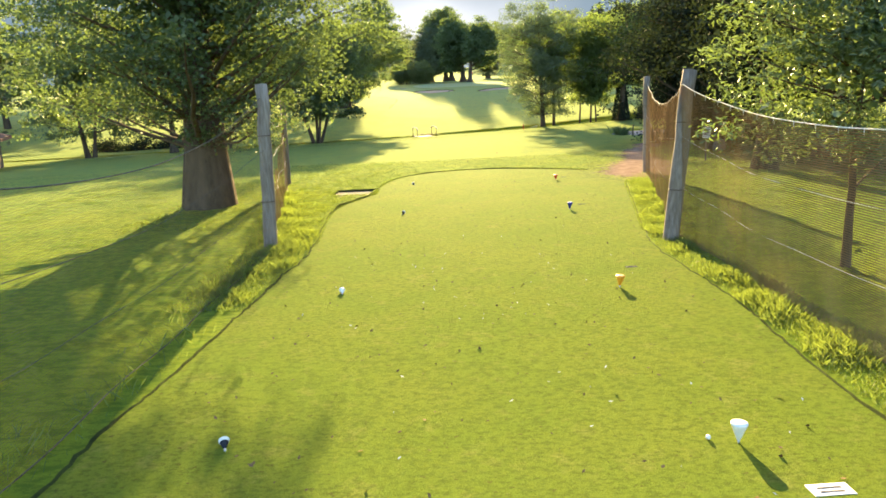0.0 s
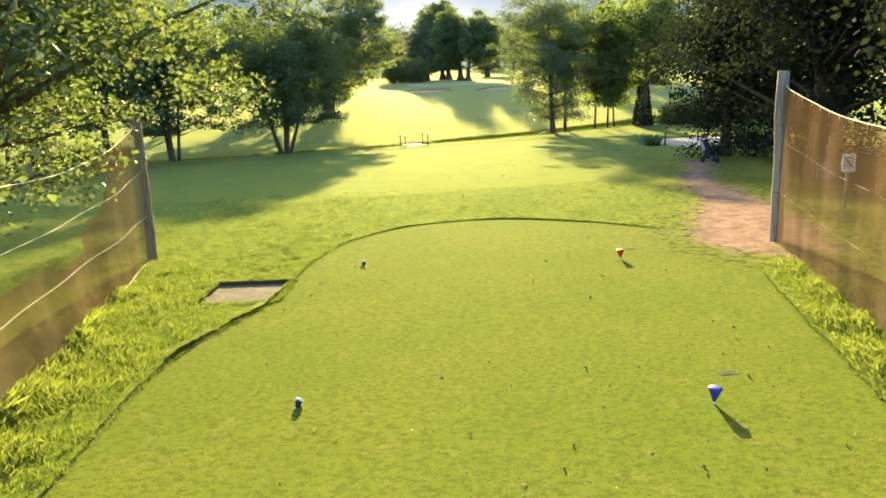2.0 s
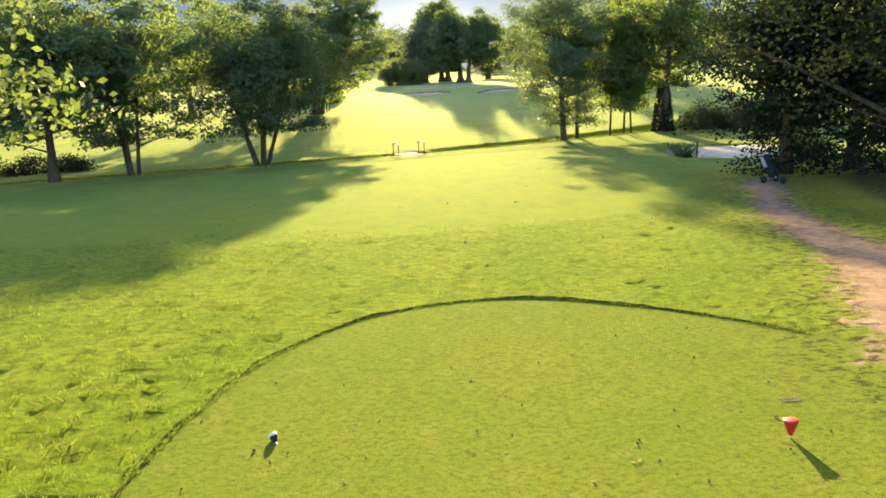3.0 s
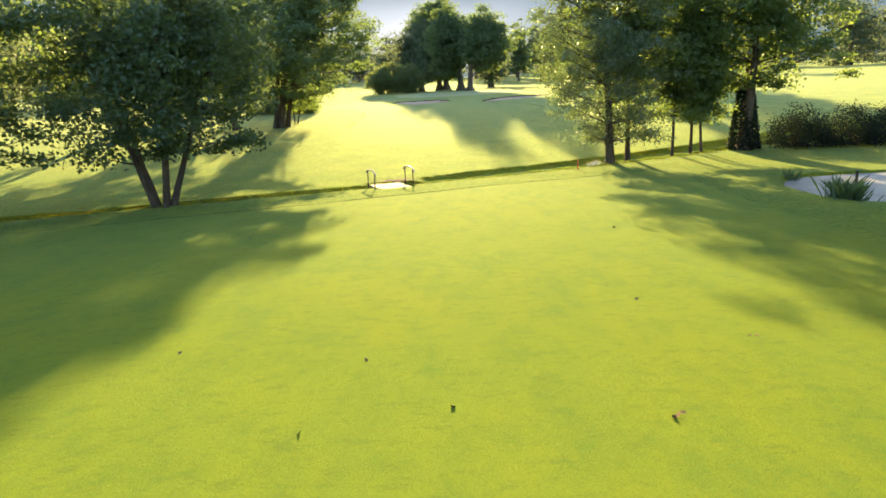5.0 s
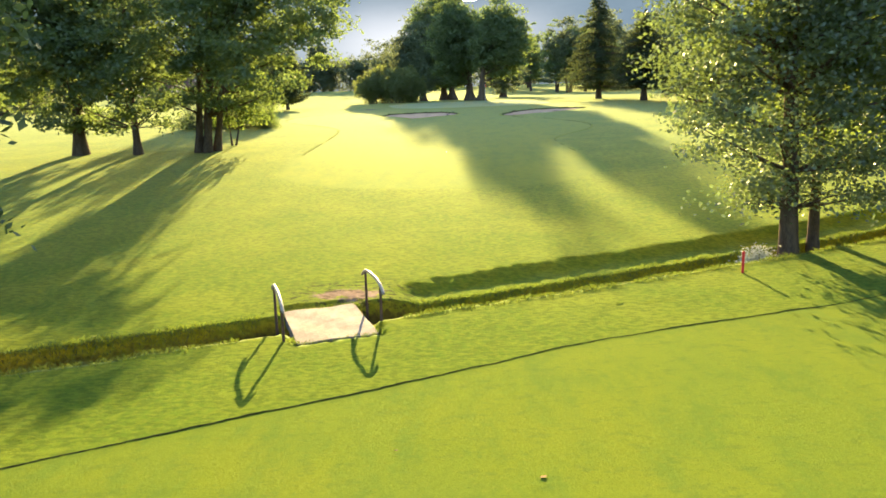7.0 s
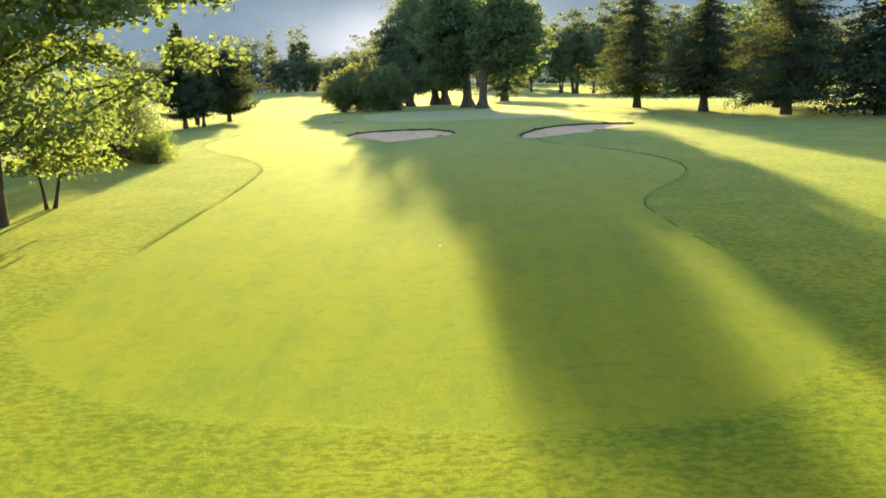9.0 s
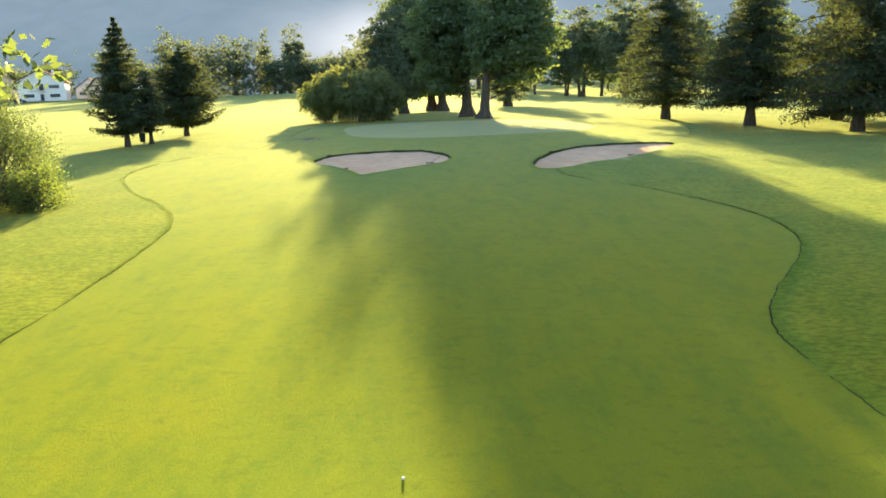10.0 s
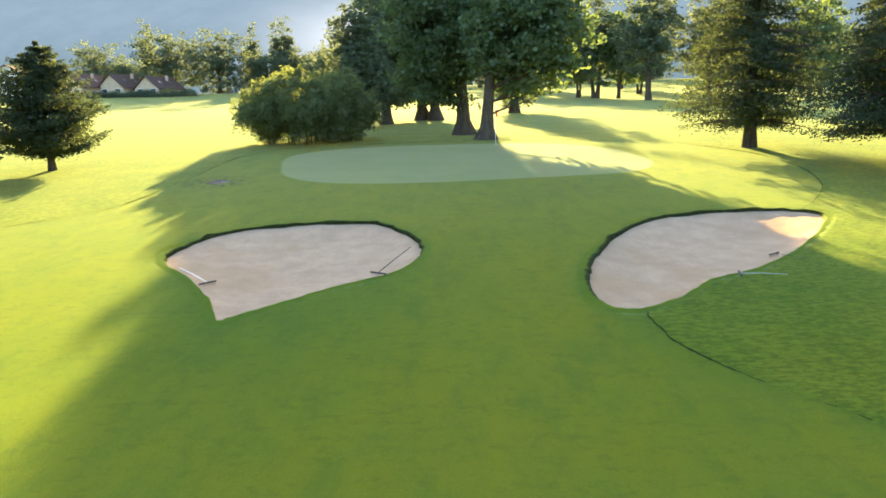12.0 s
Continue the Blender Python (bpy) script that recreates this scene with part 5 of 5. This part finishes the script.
def litter_bin():
    root = thing("litter_bin", pose(-18.75, 135.6, ground_at(-18.75, 135.6)), "dark litter bin on a post under the firs", "bin")
    part("post", box(bmesh.new(), 0.09, 0.09, 1.25, (0, 0.18, -0.05), 0.01), M_POST, root)
    part("bin", lathe([(0.15, 0.25), (0.17, 0.30), (0.20, 0.80), (0.21, 0.82), (0.17, 0.82), (0.15, 0.5)], 18), M_BLACK, root, smooth=True)


litter_bin()


def stone_block():
    bm = bmesh.new()
    bmesh.ops.create_icosphere(bm, subdivisions=3, radius=0.42)
    for v in bm.verts:
        k = 1 + 0.16 * noise.noise(v.co * 3.1)
        v.co = Vector((v.co.x * 0.75 * k, v.co.y * 0.7 * k, max(-0.2, v.co.z * 1.15 * k)))
    ob = part("boulder", bm, M_CONCRETE, smooth=True)
    ob.matrix_world = pose(14.3, 34.9, ground_at(14.3, 34.9) + 0.12, 0, 0, 20)
    tagged(ob, "grey boulder in the shade beside the dirt path", "boulder")


stone_block()

# ---- houses on the valley road ----


def house(x, y, w, d, eave, ridge, turn, wall, label, floors=1, balcony=False):
    """A gabled house; the gable looks along local -y."""
    root = thing("house", pose(x, y, ground_at(x, y) - 0.1, 0, 0, turn), label, "house", "village houses")
    bm = bmesh.new()
    pts = [(-w / 2, 0), (w / 2, 0), (w / 2, eave), (0, ridge), (-w / 2, eave)]
    fr, bk = [bm.verts.new((a, -d / 2, b)) for a, b in pts], [bm.verts.new((a, d / 2, b)) for a, b in pts]
    bm.faces.new(fr)
    bm.faces.new(bk[::-1])
    for i in range(5):
        bm.faces.new((fr[i], bk[i], bk[(i + 1) % 5], fr[(i + 1) % 5]))
    part("wall", bm, wall, root)
    for side in (-1, 1):
        ov, th = 0.7, 0.22
        slope = (ridge - eave) / (w / 2)
        x0, x1 = side * (w / 2 + ov), 0
        z0, z1 = eave - slope * ov + 0.05, ridge + 0.05
        bm = bmesh.new()
        vs = [bm.verts.new((a, b, c)) for b in (-d / 2 - ov, d / 2 + ov) for a, c in ((x0, z0), (x1, z1), (x1, z1 + th), (x0, z0 + th))]
        for q in ((0, 1, 2, 3), (7, 6, 5, 4), (0, 4, 5, 1), (1, 5, 6, 2), (2, 6, 7, 3), (3, 7, 4, 0)):
            bm.faces.new([vs[k] for k in q])
        bmesh.ops.recalc_face_normals(bm, faces=bm.faces)
        part("roof", bm, M_ROOF, root, "brown tiled roof slope")
    part("chimney", box(bmesh.new(), 0.7, 0.7, 1.6, (w * 0.2, d * 0.15, ridge - 1.2), 0.04), wall, root)
    for fl in range(floors):
        for px in (-0.27, 0.27):
            win = part("window", box(bmesh.new(), w * 0.24, 0.10, 1.25, (px * w, -d / 2 - 0.03, 1.1 + fl * 2.9), 0.02), M_WHITE, root)
            part("pane", box(bmesh.new(), w * 0.22, 0.04, 1.10, (px * w, -d / 2 - 0.075, 1.17 + fl * 2.9)), M_GLASS, win)
    if floors > 1:
        part("door", box(bmesh.new(), 1.1, 0.10, 2.1, (0, -d / 2 - 0.04, 0.1), 0.02), M_GLASS, root)
    else:
        lean = math.atan2(ridge - eave, w / 2)
        for py in (-0.22, 0.18):
            light = part("rooflight", box(bmesh.new(), 1.3, 0.9, 0.10, (0, 0, 0), 0.02), M_GLASS, root, "small dark rooflight")
            light.matrix_local = Matrix.Translation((w * 0.27, py * d, ridge + 0.27 - (ridge - eave) * 0.54)) @ Matrix.Rotation(lean, 4, "Y")
    if balcony:
        bal = part("balcony", box(bmesh.new(), 2.6, 1.0, 0.16, (0, -d / 2 - 0.5, 3.2), 0.02), wall, root)
        for n in range(11):
            part("baluster", box(bmesh.new(), 0.05, 0.05, 0.9, (-1.25 + 0.25 * n, -d / 2 - 0.95, 3.36)), M_IRON, bal)
        part("rail", box(bmesh.new(), 2.6, 0.07, 0.07, (0, -d / 2 - 0.95, 4.26)), M_IRON, bal)
        part("balcony_door", box(bmesh.new(), 1.3, 0.10, 2.1, (0, -d / 2 - 0.04, 3.4), 0.02), M_GLASS, root)
    return root


house(-131.5, 331, 14.0, 12, 6.4, 10.0, 20, M_RENDER_W, "white two-storey gabled house with balcony and brown roof", 2, True)
house(-152, 340, 13, 11, 6.0, 9.6, 34, M_RENDER_C, "cream two-storey house with red-brown roof", 2)
house(-112.0, 337, 9.5, 12, 3.2, 7.0, -17, M_RENDER_C, "cream bungalow with steep brown tiled roof and rooflights")
house(-101.0, 341, 9.5, 12, 2.9, 6.8, -17, M_RENDER_C, "cream bungalow with steep brown tiled roof and rooflights")
house(-88.5, 338, 9.0, 12, 2.4, 6.0, -17, M_RENDER_C, "cream bungalow with low brown tiled roof and rooflights")
house(-125.0, 350, 9.0, 10, 3.6, 7.0, 20, M_RENDER_W, "white bungalow with brown tiled roof", 1)
house(-31.6, 45.4, 5.5, 6.5, 2.1, 3.0, 25, M_BARK_GREY, "low brown timber hut beyond the oak")
for n, (x, y, h) in enumerate([(-104.5, 328, 2.0), (-99.0, 329, 1.7), (-93.5, 329, 1.9), (-88.0, 328, 2.3), (-82.5, 329, 2.6), (-77.0, 330, 2.2)]):
    shrub("garden_shrub", "low clipped green garden shrub before the houses", x, y, h, 3.1, 300 + n, 60, 40, 0.34, M_LEAF_HAZE, group="garden hedge", clump_r=0.8)


def parked_car(x, y, turn):
    root = thing("parked_car", pose(x, y, ground_at(x, y), 0, 0, turn), "dark blue hatchback parked beside the white house", "car")
    bm = bmesh.new()
    side = [(-2.0, 0.35), (2.0, 0.35), (2.05, 0.75), (1.2, 0.92), (0.55, 1.42), (-1.2, 1.45), (-1.95, 0.95)]
    lo, hi = [bm.verts.new((a, -0.85, b)) for a, b in side], [bm.verts.new((a, 0.85, b)) for a, b in side]
    bm.faces.new(lo)
    bm.faces.new(hi[::-1])
    for i in range(7):
        bm.faces.new((lo[i], hi[i], hi[(i + 1) % 7], lo[(i + 1) % 7]))
    bmesh.ops.bevel(bm, geom=list(bm.edges), offset=0.08, segments=2, affect="EDGES")
    bmesh.ops.recalc_face_normals(bm, faces=bm.faces)
    part("body", bm, M_DARKCLOTH, root)
    for a in (-1.25, 1.25):
        for b in (-0.82, 0.82):
            w = part("wheel", lathe([(0.2, -0.1), (0.32, -0.1), (0.33, 0.1), (0.2, 0.1)], 16), M_BLACK, root)
            w.matrix_local = pose(a, b, 0.33, 90, 0, 0)
            part("rim", lathe([(0.03, -0.11), (0.2, -0.105), (0.2, 0.105), (0.03, 0.11)], 12), M_STEEL, w)
    part("window_glass", box(bmesh.new(), 1.7, 1.60, 0.36, (-0.35, 0, 1.0), 0.05), M_GLASS, root)


parked_car(-133.5, 318.5, 10)

# ---- grass that stands tall, fallen leaves ----


def blades(x, y, tall, rng, width=0.012):
    """Upright grass blades at the places x, y."""
    n = len(x)
    c = np.stack([x, y, land(x, y) - 0.015], 1)
    tip = np.stack([rng.normal(size=n) * 0.45, rng.normal(size=n) * 0.45, np.ones(n)], 1)
    h = (tall * rng.uniform(0.45, 1.25, n))[:, None]
    ang = rng.uniform(0, 6.283, n)
    side = np.stack([np.cos(ang), np.sin(ang), np.zeros(n)], 1) * (width * rng.uniform(0.7, 1.5, n))[:, None]
    v = np.stack([c - side, c + side, c + tip * h * [0.5, 0.5, 0.62] + side * 0.8, c + tip * h], 1).reshape(-1, 3)
    return v, np.arange(4 * n).reshape(-1, 4)


def edge_x(side, y):
    """The line of the netting beside the tee."""
    return np.interp(y, [1.6, 13.5, 25.0], [-2.28, -2.50, -4.75]) if side < 0 else np.interp(y, [1.8, 12.8, 24.4], [5.25, 5.35, 7.9])


def tall_grass():
    rng = np.random.default_rng(77)
    # strips between the tee and the netting
    for side in (-1, 1):
        y = rng.uniform(0.5, 24.8, 130000)
        x = edge_x(side, y) + rng.uniform(-0.5, 2.2, len(y)) * -side * 1.0
        tee = inside_by(TEE, x, y)
        lump = 0.55 + 0.9 * np.clip(np.sin(x * 3.1 + 1.7 * np.sin(y * 1.3)) * np.sin(y * 2.3 + side) + 0.35, 0, 1)
        ok = (tee < -0.04) & (rng.random(len(y)) < 0.6 + 0.4 * (lump > 0.8)) & ((side > 0) | (y > 9.2) | (rng.random(len(y)) < 0.03))
        near = np.exp(-np.abs(x - edge_x(side, y)) / 0.7)
        ok &= rng.random(len(y)) < ease(24.6 - y, 0, 6) * (0.25 + 0.75 * ease(near, 0.08, 0.4))
        tall = ((0.045 + 0.13 * near) * (0.35 + 0.65 * lump) if side < 0 else (0.035 + 0.09 * near) * (0.3 + 0.7 * lump))
        ob = part("tall_grass", blades(x[ok], y[ok], tall[ok], rng, 0.0036), M_HAY)
        tagged(ob, "uneven tall green grass along the foot of the netting", "grass", kind="stuff")
    # rough before and beside the tee
    x, y = rng.uniform(-7, 9.5, 230000), rng.uniform(16, 37, 230000)
    tee, dirt = inside_by(TEE, x, y), inside_by(DIRT, x, y)
    slab = (np.abs(x + 1.95) < 0.68) & (np.abs(y - 22.07) < 0.66)
    bunch = tufts(x, y)
    ok = (tee < -0.03) & (dirt < 0.3) & ~slab & (rng.random(len(x)) < 1.0 - 0.035 * (y - 16)) & (rng.random(len(x)) < ease(bunch, 0.36, 0.56)) & (rng.random(len(x)) < ease(-dirt, -0.4, 0.9))
    ob = part("rough_grass", blades(x[ok], y[ok], (0.018 + 0.052 * ease(bunch[ok], 0.4, 0.72)) * (1 + 0.5 * ease(-x[ok], 0.2, 2.0)), rng, 0.0034), M_GRASS)
    tagged(ob, "short rough grass round the tee", "grass", kind="stuff")
    # ragged fringe along the edge of the tee and round the slab beside it
    k = rng.integers(0, len(TEE), 16000)
    p = TEE[k] + (TEE[(k + 1) % len(TEE)] - TEE[k]) * rng.random((16000, 1)) + rng.normal(size=(16000, 2)) * 0.035
    u = rng.uniform(-0.64, 0.64, (3500, 1))
    side = rng.integers(0, 4, 3500)
    rim = 0.64 + np.abs(rng.normal(size=(3500, 1))) * 0.04
    q = np.where((side < 2)[:, None], np.hstack([u, np.where((side == 0)[:, None], rim, -rim)]), np.hstack([np.where((side == 2)[:, None], rim, -rim), u])) + [-1.95, 22.07]
    p = np.concatenate([p[(p[:, 1] > 14) & (inside_by(DIRT, p[:, 0], p[:, 1]) < -0.5) & (inside_by(TEE, p[:, 0], p[:, 1]) < 0.05)], q])
    ob = part("edge_grass", blades(p[:, 0], p[:, 1], np.full(len(p), 0.055), rng, 0.0042), M_GRASS)
    tagged(ob, "ragged fringe of grass along the edge of the tee", "grass", kind="stuff")
    # turf that grows over the sides and ends of the bridge deck
    u, v = rng.uniform(-0.86, 0.86, 2600), rng.uniform(-1.28, 1.24, 2600)
    at_end = rng.random(2600) < 0.6
    u = np.where(at_end, u, np.sign(u) * (0.84 + np.abs(rng.normal(size=2600)) * 0.05))
    v = np.where(at_end, np.sign(v) * 1.27 + rng.normal(size=2600) * 0.06, np.sign(v) * (1.25 - np.abs(rng.normal(size=2600)) * 0.22))
    ca, sa = math.cos(radians(19.3)), math.sin(radians(19.3))
    ob = part("verge_grass", blades(-1.55 + u * ca - v * sa, 71.05 + u * sa + v * ca, np.full(2600, 0.10), rng, 0.006), M_GRASS)
    tagged(ob, "grass that grows over the ends of the bridge deck", "grass", kind="stuff")
    # banks of the stream
    x = rng.uniform(-14, 24, 40000)
    far = rng.random(len(x)) < 0.6
    half = np.where(x > -1.5, 0.66, 0.60) * 1.15
    y = stream_mid(x) + np.where(far, 1, -1) * half + rng.normal(size=len(x)) * 0.16
    ok = (np.abs(x + 1.5) > 1.6) | (np.abs(y - 71.05) > 2.0)
    ob = part("bank_grass", blades(x[ok], y[ok], np.full(ok.sum(), 0.085) * (0.6 + 0.8 * np.abs(np.sin(x[ok] * 1.7))), rng, 0.008), M_GRASS)
    tagged(ob, "tall grass and weeds on the stream banks", "grass", kind="stuff")


def reed(x, y, n, tall, r):
    rng = np.random.default_rng(int(x * 10))
    root = thing("reed_clump", pose(x, y, 0), "dense clump of green reeds at the pond edge", "reeds", "reed clumps")
    v, f = blades(x + rng.normal(size=n) * r, y + rng.normal(size=n) * r, np.full(n, tall), rng, 0.02)
    part("foliage", (v - [x, y, 0], f), M_LEAF, root)


def fallen_leaves():
    rng = np.random.default_rng(78)
    x, y = rng.uniform(-1.6, 5.5, 680), rng.uniform(3, 27, 680)
    ok = inside_by(TEE, x, y) > 0.1
    c = np.stack([x, y, land(x, y) + 0.012], 1)[ok]
    ob = part("fallen_leaves", leaf_quads(c, 0.046, rng, 0.6, 2.6), M_DEAD)
    tagged(ob, "small brown leaves scattered on the mown tee", "leaves", kind="stuff")
    x, y = 1.6 + rng.normal(size=70) * 1.3, 9.6 + rng.normal(size=70) * 2.6
    ok = inside_by(TEE, x, y) > 0.2
    ob = part("turf_chips", leaf_quads(np.stack([x, y, land(x, y) + 0.012], 1)[ok], 0.045, rng, 0.4, 2.4), M_ROPE)
    tagged(ob, "pale turf chips and broken wooden tees on the mown tee", "debris", kind="stuff")
    x, y = rng.uniform(-6, 10, 24), rng.uniform(33, 66, 24)
    c = np.stack([x, y, land(x, y) + 0.015], 1)
    c = np.concatenate([c, [[5.7, 44.45, ground_at(5.7, 44.45) + 0.02], [5.78, 44.4, ground_at(5.7, 44.45) + 0.03], [3.83, 41.8, ground_at(3.8, 41.8) + 0.02], [3.9, 41.84, ground_at(3.8, 41.8) + 0.03], [3.78, 41.76, ground_at(3.8, 41.8) + 0.02]]])
    ob = part("fallen_leaves", leaf_quads(c, 0.10, rng, 0.7, 1.6), M_DEAD)
    tagged(ob, "dry brown leaves scattered on the fairway", "leaves", kind="stuff")


tall_grass()
reed(15.2, 59.2, 320, 0.8, 0.22)
reed(16.9, 66.6, 120, 0.45, 0.2)
fallen_leaves()


def golf_ball(x, y):
    bm = bmesh.new()
    bmesh.ops.create_icosphere(bm, subdivisions=3, radius=0.0214)
    for v in bm.verts:
        v.co *= 1 - 0.03 * (noise.noise(v.co * 220) > 0.15)
    ob = part("golf_ball", bm, M_WHITE, smooth=True)
    ob.location = (x, y, ground_at(x, y) + 0.02)
    tagged(ob, "white dimpled golf ball resting on the grass", "golf ball", "golf balls")


golf_ball(3.2, 5.05)
golf_ball(0.98, 94.9)
